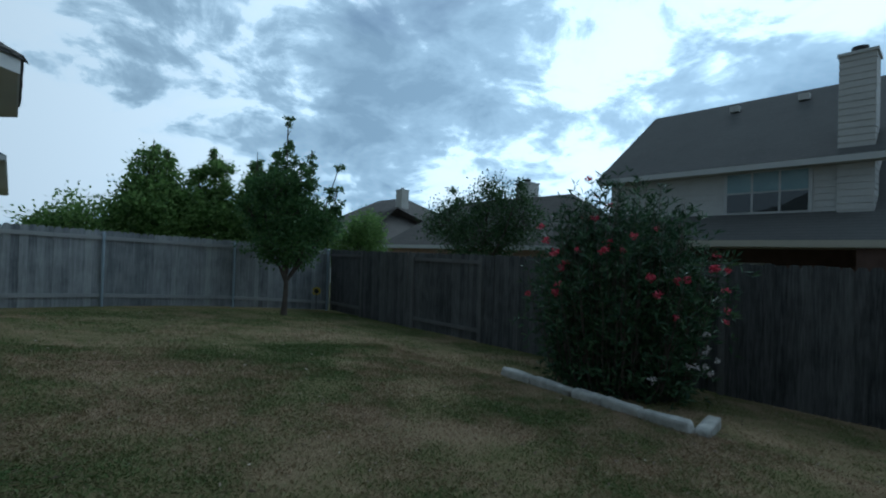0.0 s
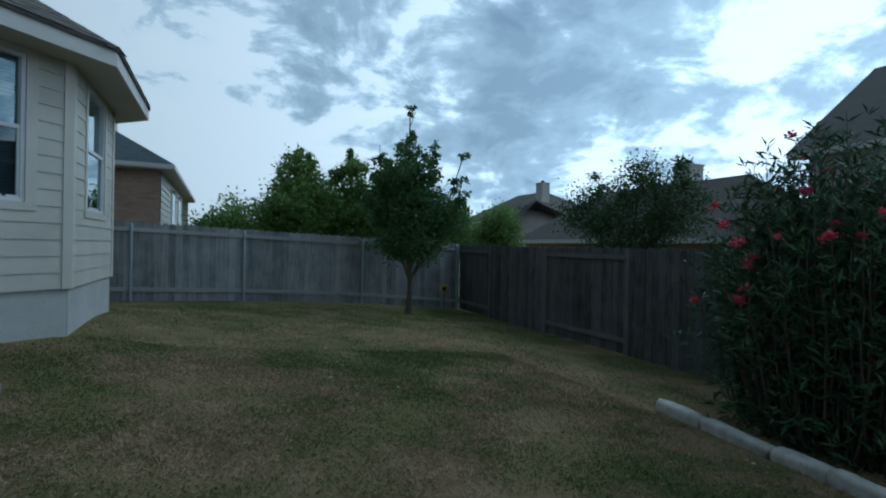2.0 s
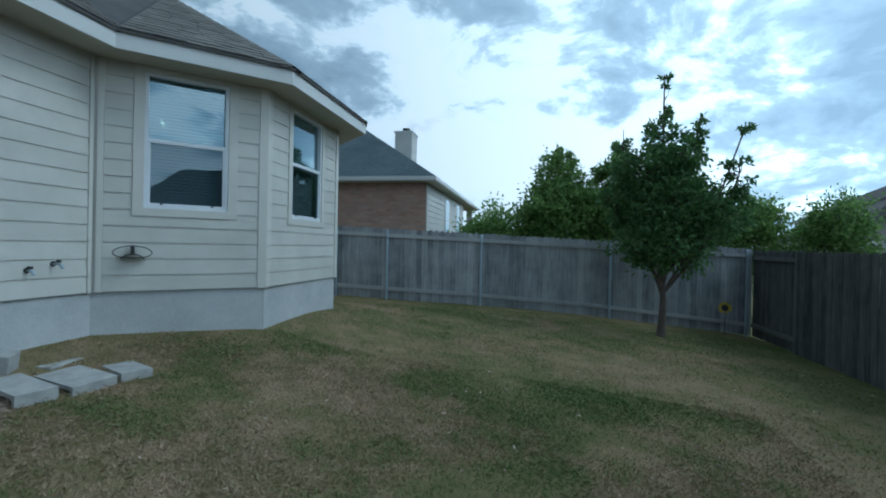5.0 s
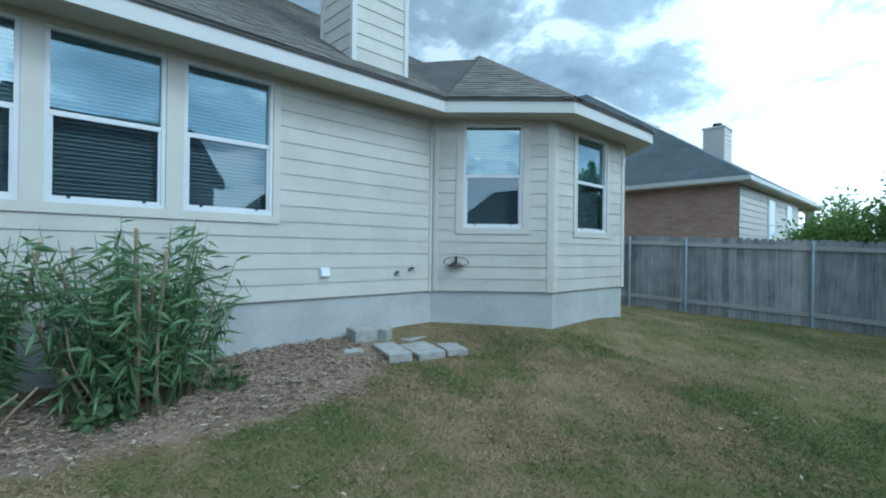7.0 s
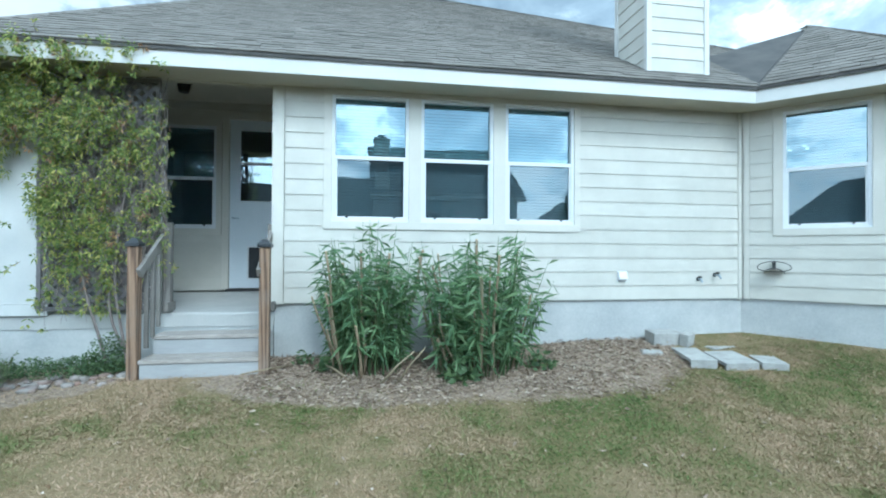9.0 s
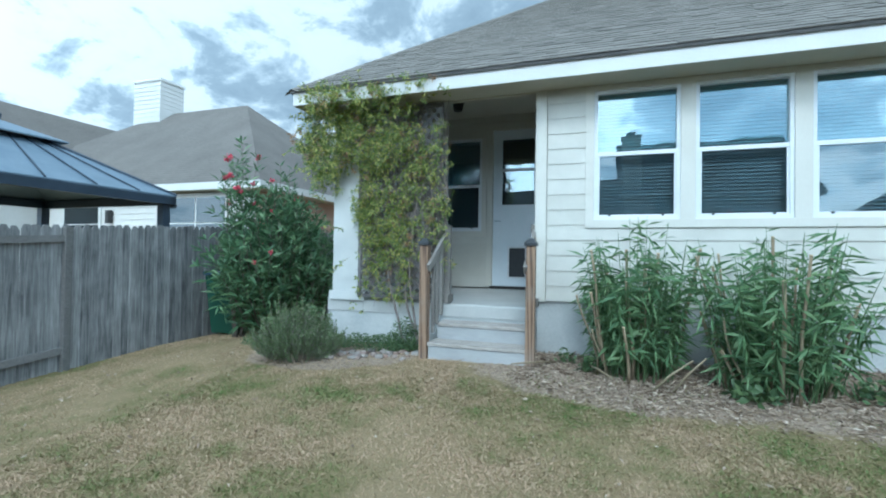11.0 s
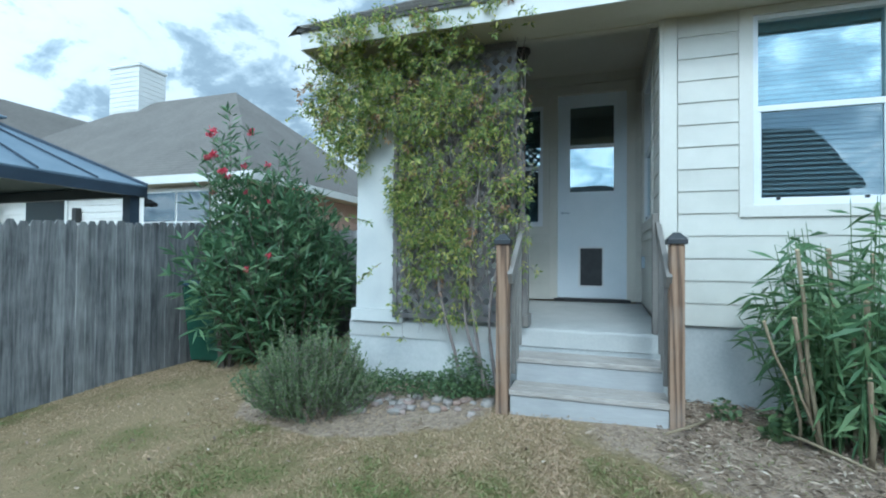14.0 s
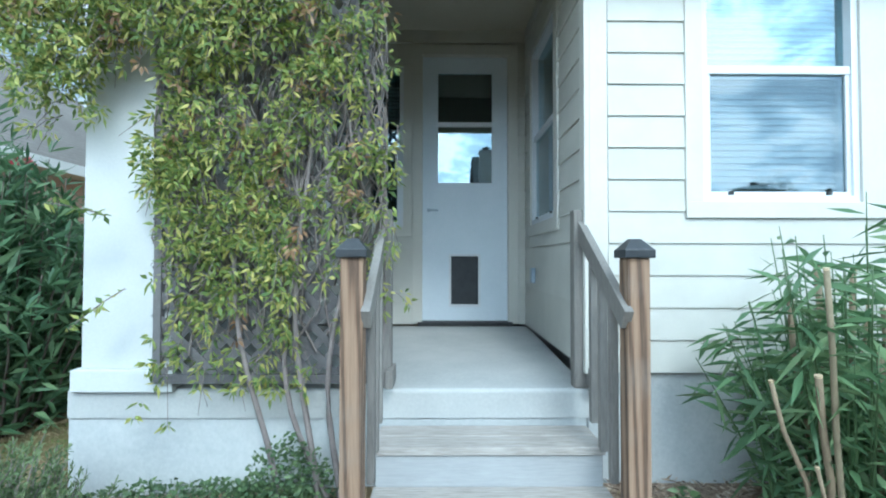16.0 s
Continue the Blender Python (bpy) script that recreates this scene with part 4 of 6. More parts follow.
# ---------- fittings on the house wall ----------
vent = thing("dryer_vent", "white plastic vent hood on the siding", "vent", pose(0.02, 4.04, 0.98) @ Matrix.Diagonal((0.7, 0.7, 0.8, 1)))
vb = bmesh.new()
vv = [vb.verts.new(p) for p in ((0, -0.075, 0.075), (0, 0.075, 0.075), (0, 0.075, -0.06), (0, -0.075, -0.06), (0.07, -0.075, -0.035), (0.07, 0.075, -0.035), (0.03, -0.075, 0.075), (0.03, 0.075, 0.075))]
for f in ((6, 7, 1, 0), (6, 4, 5, 7), (0, 3, 4, 6), (7, 5, 2, 1), (4, 3, 2, 5)):
    vb.faces.new([vv[i] for i in f])
part("hood", vb, M_VINYL, vent)
part("flange", boxed(0, 0.006, -0.09, 0.09, -0.07, 0.09), M_VINYL, vent)


def tap(y, z, label, ln):
    t = thing("hose_tap", label, "tap", pose(0.015, y, z) @ Matrix.Diagonal((0.8, 0.75, 0.75, 1)))
    b = cyl(bmesh.new(), (0, 0, 0), (ln, 0, 0), 0.014)
    cyl(b, (ln * 0.8, 0, 0.01), (ln + 0.03, 0, -0.05), 0.014, 0.018)
    part("spout", b, M_STEEL, t)
    part("flange", cyl(bmesh.new(), (0, 0, 0), (0.008, 0, 0), 0.035, seg=16), M_BLACK, t)
    part("wheel", cyl(bmesh.new(), (ln * 0.7, 0, 0.02), (ln * 0.72, 0, 0.05), 0.03, 0.026, seg=12), M_BLACK, t)


tap(5.07, 0.95, "dark metal garden tap on the siding", 0.07)
tap(5.30, 1.0, "brass and steel hose tap on the siding", 0.11)

hh = thing("hose_hanger", "black wire hose hanger with a small arched saddle", "hose hanger", m_b @ Matrix.Translation((0.34, -0.03, 1.10)))
for sg, top in ((1, 0.075), (-1, -0.05)):
    arc = [(0.17 * math.cos(a), -0.10, top * math.sin(a)) for a in np.linspace(0, math.pi, 13)]
    part("wire", tube(arc, [0.006] * 13, 6), M_BLACK, hh)
sb = bmesh.new()
sv = [(0.105 * math.cos(a), 0.07 * math.sin(a) - 0.075) for a in np.linspace(0.1, math.pi - 0.1, 9)]
lo = [sb.verts.new((x, -0.005, z)) for x, z in sv]
hi = [sb.verts.new((x, -0.10, z)) for x, z in sv]
lo2 = [sb.verts.new((x, -0.005, z - 0.012)) for x, z in sv]
hi2 = [sb.verts.new((x, -0.10, z - 0.012)) for x, z in sv]
for i in range(8):
    sb.faces.new((lo[i], lo[i + 1], hi[i + 1], hi[i]))
    sb.faces.new((lo2[i], hi2[i], hi2[i + 1], lo2[i + 1]))
    sb.faces.new((hi[i], hi[i + 1], hi2[i + 1], hi2[i]))
part("saddle", sb, M_BLACK, hh)
part("bracket", boxed(-0.018, 0.018, -0.108, 0.0, -0.02, 0.078, 0.003), M_BLACK, hh)


def block(name, label, x, y, rz, hollow=True, size=(0.40, 0.20, 0.10), tilt=(0, 0)):
    b = thing(name, label, "concrete block", pose(x, y, ground_z(x, y) + size[2] / 2 - 0.065, tilt[0], tilt[1], rz), "concrete blocks by the house")
    l, w, h = size
    bm = bmesh.new()
    if hollow:
        t = 0.035
        box(bm, -l / 2, l / 2, -w / 2, w / 2, h / 2 - t, h / 2, 0.003)
        box(bm, -l / 2, l / 2, -w / 2, w / 2, -h / 2, -h / 2 + t, 0.003)
        for c in (-l / 2 + t / 2, 0, l / 2 - t / 2):
            box(bm, c - t / 2, c + t / 2, -w / 2, w / 2, -h / 2 + t, h / 2 - t)
    else:
        box(bm, -l / 2, l / 2, -w / 2, w / 2, -h / 2, h / 2, 0.012)
    part("body", bm, M_BLOCK, b)


block("concrete_block", "grey hollow concrete block lying by the bed", 0.72, 4.47, -14, True, (0.52, 0.26, 0.13), (0, 3))
block("concrete_block", "grey hollow concrete block lying by the bed", 0.84, 4.81, -10, True, (0.46, 0.33, 0.12), (2, 4))
block("concrete_block", "grey hollow concrete block lying by the bed", 0.95, 5.17, -24, True, (0.40, 0.24, 0.11))
block("concrete_block", "solid grey concrete block against the foundation", 0.21, 4.47, 84, False, (0.36, 0.24, 0.20), (3, 0))
block("concrete_block", "pale broken concrete chunk standing on edge", 0.36, 4.66, 30, False, (0.10, 0.17, 0.22), (6, 8))
block("concrete_block", "small pale concrete paver piece in the mulch", 0.50, 4.12, 70, False, (0.22, 0.13, 0.09), (5, 0))
block("concrete_block", "small pale concrete paver piece in the mulch", 0.42, 5.0, 100, False, (0.34, 0.22, 0.07))

ch_ = thing("chandelier", "small chandelier with warm lit bulbs", "chandelier", pose(-1.15, 7.65, 3.2))
M_BULB = Nodes("lit_bulb")
M_BULB.put(M_BULB.bsdf.inputs["Emission Color"], (1.0, 0.72, 0.42))
M_BULB.put(M_BULB.bsdf.inputs["Emission Strength"], 9.0)
M_BULB = M_BULB.done((0.8, 0.7, 0.55), 0.4)
part("stem", cyl(bmesh.new(), (0, 0, 0), (0, 0, -0.3), 0.012), M_BLACK, ch_)
for k in range(5):
    a = 2 * math.pi * k / 5
    c_, s_ = math.cos(a), math.sin(a)
    part("arm", tube([(0, 0, -0.3), (0.1 * c_, 0.1 * s_, -0.34), (0.2 * c_, 0.2 * s_, -0.28)], [0.008] * 3, 6), M_BLACK, ch_)
    bb_ = bmesh.new()
    bmesh.ops.create_uvsphere(bb_, u_segments=10, v_segments=7, radius=0.028, matrix=Matrix.Translation((0.2 * c_, 0.2 * s_, -0.25)))
    part("bulb", bb_, M_BULB, ch_, "glowing warm bulb")
plate = thing("outlet_cover", "grey outdoor outlet cover on the porch wall", "outlet", pose(-1.3, -0.022, 1.17))
part("plate", boxed(-0.04, 0.04, -0.03, 0.0, -0.06, 0.06, 0.006), M_STEEL, plate)

# ---------- neighbours ----------
M_BRICK = pieces("brick", [(0.30, 0.185, 0.145), (0.43, 0.285, 0.22), (0.56, 0.41, 0.33), (0.37, 0.295, 0.25), (0.48, 0.31, 0.235)], 0.9, 60, (1, 1, 1), 0.3, island=True)
# brick darkened in its colour to stand for the deep patio's shade
M_SHADEBRICK = worn("patio_shade_brick", (0.075, 0.045, 0.036), (0.12, 0.075, 0.06), 0.9, 4, 40, 0.3)
M_MORTAR = worn("mortar", (0.33, 0.30, 0.27), (0.42, 0.39, 0.35), 0.95)
M_NROOF = roofing("far_shingles_grey", (0.098, 0.088, 0.078), (0.158, 0.144, 0.13))
M_BROOF = roofing("far_shingles_slate", (0.045, 0.062, 0.07), (0.10, 0.128, 0.14))
M_DROOF = roofing("far_shingles_dark", (0.075, 0.074, 0.07), (0.115, 0.112, 0.106))
M_NSIDE = worn("far_siding", (0.50, 0.49, 0.46), (0.60, 0.59, 0.56), 0.7, 1, 20, 0.05)


# plain teal for the upper panes of three-part windows
M_FARTEAL = worn("far_teal_pane", (0.20, 0.30, 0.32), (0.27, 0.38, 0.40), 0.25, 2, 20, 0.02)


def far_window(parent, m, w, h, panes=1, label=""):
    win = part("window", boxed(-w / 2 - 0.06, w / 2 + 0.06, -0.05, 0.0, -0.06, h + 0.06), M_FASCIA, parent, label)
    win.matrix_basis = m
    pw = w / panes
    for k in range(panes):
        a = -w / 2 + k * pw
        for z0, z1 in ((0.0, h / 2 - 0.02), (h / 2 + 0.02, h)):
            p = part("pane", boxed(a + 0.03, a + pw - 0.03, -0.062, -0.052, z0, z1), M_FARTEAL if z0 > 0 and panes == 3 else M_GLASS_FAR, win)
    return win


def lap_band(parent, m, length, z0, z1, step=0.18, gable=None):
    """Lap siding boards of a far wall, in one mesh."""
    bm = bmesh.new()
    z = z0
    while z < z1 - 0.01:
        h = min(step, z1 - z)
        vs = [bm.verts.new(p) for p in ((0, -0.03, z), (length, -0.03, z), (length, -0.01, z + h), (0, -0.01, z + h), (0, 0, z), (length, 0, z))]
        bm.faces.new((vs[0], vs[1], vs[2], vs[3]))
        bm.faces.new((vs[4], vs[5], vs[1], vs[0]))
        z += step
    ob = part("siding", bm, M_NSIDE, parent)
    ob.matrix_basis = m
    return ob


def hip_roof(parent, x0, x1, y0, y1, z, pitch, mat, along="y", ends=("hip", "hip")):
    bm = bmesh.new()
    if along == "y":
        half = (x1 - x0) / 2
        xm = (x0 + x1) / 2
        zr = z + pitch * half
        ya = y0 + (half if ends[0] == "hip" else 0)
        yb = y1 - (half if ends[1] == "hip" else 0)
        r0, r1 = (xm, ya, zr), (xm, yb, zr)
        slab(bm, [(x0, y0, z), (x0, y1, z), r1, r0][::-1], 0.12)
        slab(bm, [(x1, y0, z), (x1, y1, z), r1, r0], 0.12)
        if ends[0] == "hip":
            slab(bm, [(x0, y0, z), (x1, y0, z), r0], 0.12)
        if ends[1] == "hip":
            slab(bm, [(x0, y1, z), (x1, y1, z), r1][::-1], 0.12)
    bmesh.ops.recalc_face_normals(bm, faces=bm.faces[:])
    rf = part("roof", bm, mat, parent)
    fb = bmesh.new()
    for a in ((x0 - 0.02, x0 + 0.02, y0, y1), (x1 - 0.02, x1 + 0.02, y0, y1), (x0, x1, y0 - 0.02, y0 + 0.02), (x0, x1, y1 - 0.02, y1 + 0.02)):
        box(fb, *a, z - 0.2, z - 0.005)
    part("fascia", fb, M_FASCIA, parent, "white fascia")
    part("soffit", boxed(x0 + 0.02, x1 - 0.02, y0 + 0.02, y1 - 0.02, z - 0.2, z - 0.17), M_SOFFIT, parent)
    return rf, zr


def far_chimney(parent, x, y, w, d, z0, z1, mat=None):
    ch = part("chimney", boxed(x - d / 2, x + d / 2, y - w / 2, y + w / 2, z0, z1), mat or M_NSIDE, parent, "pale sided chimney")
    b = bmesh.new()
    z = z0
    while z < z1:
        box(b, x - d / 2 - 0.02, x + d / 2 + 0.02, y - w / 2 - 0.02, y + w / 2 + 0.02, z, z + 0.15)
        z += 0.18
    part("siding", b, mat or M_NSIDE, ch)
    part("cap", boxed(x - d / 2 - 0.06, x + d / 2 + 0.06, y - w / 2 - 0.06, y + w / 2 + 0.06, z1, z1 + 0.08), M_FASCIA, ch)
    part("flue", cyl(bmesh.new(), (x, y, z1 + 0.08), (x, y, z1 + 0.3), 0.16, 0.19, seg=14), M_BLACK, ch)
    return ch


# two-storey house beyond the east fence
h2 = thing("house_two_storey", "two-storey house with pale siding, dark roof and chimney", "house")
part("wall", boxed(18, 26.8, 1.5, 8.6, -1.6, 4.0), M_NSIDE, h2)
lap_band(h2, pose(18, 8.6, 0, 0, 0, -90), 7.1, 2.5, 4.0)
part("lower_wall", boxed(18, 27, -12, 1.5, -1.6, 1.75), M_MORTAR, h2)
part("lower_brick", boxed(17.93, 17.99, -12.0, 8.6, -1.6, 1.68), M_SHADEBRICK, h2, "red brick, coloured dark for the patio shade")
b2 = bmesh.new()
slab(b2, [(17.55, 8.95, 4.17), (17.55, 1.1, 4.17), (22.4, 1.1, 7.5), (22.4, 8.95, 7.5)], 0.14)
slab(b2, [(27.25, 1.1, 4.17), (27.25, 8.95, 4.17), (22.4, 8.95, 7.5), (22.4, 1.1, 7.5)], 0.14)
bmesh.ops.recalc_face_normals(b2, faces=b2.faces[:])
part("roof", b2, M_DROOF, h2, "dark grey shingle gable roof")
gb = bmesh.new()
for y in (8.6, 1.5):
    vs = [gb.verts.new(p) for p in ((18, y, 4.0), (26.8, y, 4.0), (22.4, y, 7.2))]
    gb.faces.new(vs)
part("gable", gb, M_NSIDE, h2)
part("fascia", boxed(17.52, 17.56, 1.1, 8.95, 3.98, 4.15), M_FASCIA, h2)
part("eave_soffit", boxed(17.56, 18.0, 1.1, 8.95, 3.98, 4.0), M_SOFFIT, h2)
b3 = bmesh.new()
slab(b3, [(16.3, 9.0, 1.88), (16.3, -12.5, 1.88), (18.02, -12.5, 2.75), (18.02, 9.0, 2.75)], 0.14)
slab(b3, [(18.02, 1.45, 2.75), (18.02, -12.5, 2.75), (23, -12.5, 5.7), (23, 1.45, 5.7)], 0.14)
bmesh.ops.recalc_face_normals(b3, faces=b3.faces[:])
part("porch_roof", b3, M_DROOF, h2, "low skirt roof over the patio")
part("porch_fascia", boxed(16.27, 16.3, -12.5, 9.0, 1.70, 1.87), M_SOFFIT, h2)
part("porch_ceiling", boxed(16.3, 18, -12.5, 9.0, 1.68, 1.71), M_SOFFIT, h2)
for y in (8.5, 1.2, -4.0, -11.8):
    part("brick_pier", boxed(16.4, 16.95, y - 0.3, y + 0.3, -1.6, 1.68), M_SHADEBRICK, h2, "red brick pier")
far_window(h2, pose(17.97, 3.72, 2.78, 0, 0, -90), 2.08, 1.16, 3, "three-part upper window")
far_window(h2, pose(17.97, 4.5, -0.4, 0, 0, -90), 1.8, 1.6, 2)
far_chimney(h2, 18.3, 1.71, 0.72, 0.8, 2.2, 6.85)
for y in (3.5, 5.6):
    part("roof_vent", boxed(21.4, 21.7, y - 0.15, y + 0.15, 6.9, 7.12), M_NSIDE, h2)


def neighbour(label, x0, x1, y0, y1, base, eave, pitch, roofmat, wallmat, ends=("hip", "hip")):
    h = thing("house", label, "house")
    part("wall", boxed(x0, x1, y0, y1, base, eave - 0.17), wallmat, h)
    _, zr = hip_roof(h, x0 - 0.4, x1 + 0.4, y0 - 0.4, y1 + 0.4, eave, pitch, roofmat, "y", ends)
    return h, zr


hm, zr = neighbour("one-storey brick house with grey hip roof", 19.0, 25.0, 9.8, 24.0, -1.8, 1.75, 0.79, M_NROOF, M_BRICK)
far_chimney(hm, 22.4, 15.9, 0.9, 0.8, 2.6, 5.2)
for y in (12.5, 14.5, 17):
    far_window(hm, pose(18.98, y, -0.3, 0, 0, -90), 1.5, 1.4, 2)
hf, zr = neighbour("pale two-storey house with grey roof far off", 29, 39, 37, 52, -2.0, 4.2, 0.6, M_NROOF, M_NSIDE)
far_chimney(hf, 32.2, 40.0, 1.0, 0.9, 4.5, 7.9)
far_window(hf, pose(30.5, 36.98, 2.6, 0, 0, 0), 1.2, 1.2, 1)
hf2, zr = neighbour("one-storey house with grey hip roof far off", 19.5, 30, 27.5, 36, -2.0, 1.9, 0.55, M_NROOF, M_NSIDE)

# brick house beyond the back fence
hb_ = thing("brick_house", "one-storey brick house with slate-grey hip roof", "house")
part("wall", boxed(-21.5, 1.05, 16.07, 24.0, -0.5, 3.2), M_MORTAR, hb_)
lap_band(hb_, pose(1.06, 16.07, 0, 0, 0, 90), 7.9, 0.2, 3.15)
rb = bmesh.new()
HC, HP = (1.42, 15.65, 3.36), (-9.58, 26.65, 10.62)
slab(rb, [HC, HP, (-22.0, 26.65, 10.62), (-22.0, 15.65, 3.36)], 0.12)
slab(rb, [HC, (1.42, 27.5, 3.36), (-9.58, 28.0, 10.62), HP], 0.12)
slab(rb, [(1.42, 27.5, 3.36), (-22.0, 27.5, 3.36), (-22.0, 26.65, 10.62), (-9.58, 28.0, 10.62)], 0.12)
bmesh.ops.recalc_face_normals(rb, faces=rb.faces[:])
part("roof", rb, M_BROOF, hb_, "slate-grey shingle hip roof")
for a in ((1.40, 1.44, 15.65, 27.5), (-22.0, 1.42, 15.63, 15.67)):
    part("fascia", boxed(*a, 3.23, 3.35), M_FASCIA, hb_, "white fascia")
part("soffit", boxed(-22.0, 1.40, 15.67, 27.5, 3.2, 3.228), M_SOFFIT, hb_)
far_chimney(hb_, -1.8, 24.0, 1.0, 0.8, 4.5, 6.6)
far_window(hb_, pose(1.05, 19.6, 1.4, 0, 0, 90), 0.8, 1.6, 1)
far_window(hb_, pose(1.05, 22.2, 1.4, 0, 0, 90), 0.8, 1.6, 1)
for s0, s1 in ((4.3, 10.2),):
    bd = bmesh.new()
    p, q = Vector((1.42 - s0, 15.65 + s0, 3.38 + 0.66 * s0)), Vector((1.42 - s1, 15.65 + s1, 3.38 + 0.66 * s1))
    off = Vector((0.18, 0.18, 0))
    slab(bd, [tuple(p), tuple(p + off), tuple(q + off), tuple(q)], 0.22)
    part("barge_board", bd, M_FASCIA, hb_, "white barge board")
part("porch_post", boxed(0.85, 1.15, 26.7, 27.0, -0.5, 3.15), M_NSIDE, hb_)
bv, bf = [], []
brng = random.Random(5)
z, r = 0.9, 0
while z < 3.12:
    x = -6.0 + (0.11 if r % 2 else 0)
    while x < 1.0:
        o = len(bv)
        dy = brng.uniform(0, 0.004)
        x1 = min(x + 0.205, 1.045)
        for yy in (16.052 - dy, 16.075):
            bv.extend([(x, yy, z), (x1, yy, z), (x1, yy, z + 0.062), (x, yy, z + 0.062)])
        bf.extend([(o, o + 1, o + 2, o + 3), (o, o + 4, o + 5, o + 1), (o + 1, o + 5, o + 6, o + 2), (o + 3, o + 2, o + 6, o + 7), (o, o + 3, o + 7, o + 4)])
        x += 0.217
    z += 0.074
    r += 1
bk = raw("brick", bv, bf, M_BRICK, hb_)
bk["kind"] = "stuff"

# houses beyond the south fence
hs = thing("grey_roof_house", "one-storey house with pale walls and grey-brown hip roof", "house")
part("wall", boxed(-14.4, -5.0, -22.0, -8.3, -0.6, 2.9), M_NSIDE, hs)
part("side_wall", boxed(-14.0, -5.03, -8.3, -8.25, -0.6, 2.9), M_BRICK, hs, "red brick side wall")
hip_roof(hs, -14.8, -4.6, -22.4, -7.8, 3.12, 0.78, M_NROOF)
lap_band(hs, pose(-4.99, -22, 0, 0, 0, 90), 13.7, 0.0, 2.9)
far_chimney(hs, -9.6, -17.5, 1.45, 1.1, 5.2, 8.3, M_FASCIA)
far_window(hs, pose(-4.97, -10.3, 1.3, 0, 0, 90), 2.16, 1.45, 2)
far_window(hs, pose(-4.97, -15.0, 1.3, 0, 0, 90), 1.6, 1.45, 1)
wl_ = part("wall_lantern", boxed(-4.95, -4.80, -13.78, -13.62, 2.05, 2.45, 0.02), M_BLACK, hs, "black wall lantern")
wg = bmesh.new()
E1, E2, E3, E4 = (0.0, -16.6, 3.2), (0.0, -26.4, 3.2), (-12.0, -26.4, 3.2), (-12.0, -16.6, 3.2)
W1, W2 = (-4.9, -21.5, 6.95), (-12.0, -21.5, 6.95)
slab(wg, [E1, W1, W2, E4], 0.12)
slab(wg, [E1, E2, W1], 0.12)
slab(wg, [E2, E3, W2, W1], 0.12)
bmesh.ops.recalc_face_normals(wg, faces=wg.faces[:])
part("wing_roof", wg, M_NROOF, hs, "hip roof of the wing")
part("wing_wall", boxed(-10.0, -0.4, -26.0, -17.0, -0.6, 3.1), M_NSIDE, hs)
hs2, zr = neighbour("one-storey house with grey-brown hip roof", -15, -5, -42, -26.0, -0.8, 3.4, 0.78, M_NROOF, M_NSIDE)

# ---------- gazebo beyond the south fence ----------
M_GMETAL = worn("gazebo_steel", (0.15, 0.205, 0.26), (0.21, 0.27, 0.33), 0.5, 2, 30, 0.05, 0.5)
M_GFRAME = worn("gazebo_frame", (0.022, 0.035, 0.055), (0.04, 0.058, 0.085), 0.5, 2, 30, 0.05, 0.2)
gz = thing("gazebo", "blue-grey steel hardtop gazebo with a vented cupola", "gazebo", pose(0.45, -8.85, 0))
G, GE = 1.85, 2.25
for k in range(4):
    m = pose(0, 0, 0, 0, 0, 90 * k)
    b = bmesh.new()
    slab(b, [(-G, -G, GE), (G, -G, GE), (0.42, -0.42, 3.08), (-0.42, -0.42, 3.08)], 0.03)
    part("roof_panel", b, M_GMETAL, gz).matrix_basis = m
    b = bmesh.new()
    slab(b, [(-0.68, -0.68, 3.08), (0.68, -0.68, 3.08), (0.0, 0.0, 3.36)], 0.025)
    part("cupola_panel", b, M_GMETAL, gz).matrix_basis = m
    for s in (-1.1, -0.37, 0.37, 1.1):
        b = bmesh.new()
        cyl(b, (s, -G, GE + 0.015), (s * 0.28, -0.42, 3.095), 0.014, seg=6)
        part("seam", b, M_GFRAME, gz).matrix_basis = m
    b = bmesh.new()
    cyl(b, (G, -G, GE + 0.01), (0.42, -0.42, 3.09), 0.03, seg=6)
    part("hip_bar", b, M_GFRAME, gz).matrix_basis = m
    part("beam", boxed(-G, G, -G, -G + 0.10, GE - 0.17, GE - 0.02), M_GFRAME, gz).matrix_basis = m
    part("cupola_side", boxed(-0.45, 0.45, -0.45, -0.42, 2.95, 3.09), M_GFRAME, gz).matrix_basis = m
    part("post", boxed(G - 0.22, G - 0.07, -G + 0.07, -G + 0.22, -0.9, GE - 0.17), M_GFRAME, gz).matrix_basis = m
part("finial", cyl(bmesh.new(), (0, 0, 3.35), (0, 0, 3.45), 0.03, 0.045), M_GFRAME, gz)

# ---------- planting ----------
M_OLE = leafy("oleander_leaf", (0.030, 0.070, 0.034), (0.058, 0.115, 0.050), (0.125, 0.195, 0.09), trans=0.15)
M_OLE2 = leafy("oleander_shoot_leaf", (0.062, 0.125, 0.062), (0.105, 0.19, 0.09), (0.19, 0.285, 0.14), trans=0.3)
M_SHOOT = leafy("fresh_shoot_leaf", (0.085, 0.16, 0.078), (0.145, 0.245, 0.112), (0.235, 0.335, 0.165), trans=0.35)
M_VINE = leafy("vine_leaf", (0.115, 0.185, 0.062), (0.29, 0.35, 0.095), (0.58, 0.53, 0.17), 0.65, 0.4)
M_VINEDRY = leafy("vine_dry_leaf", (0.22, 0.13, 0.07), (0.36, 0.22, 0.12), (0.46, 0.31, 0.18))
M_ROSE = leafy("rosemary_leaf", (0.085, 0.130, 0.055), (0.145, 0.20, 0.088), (0.225, 0.285, 0.14))
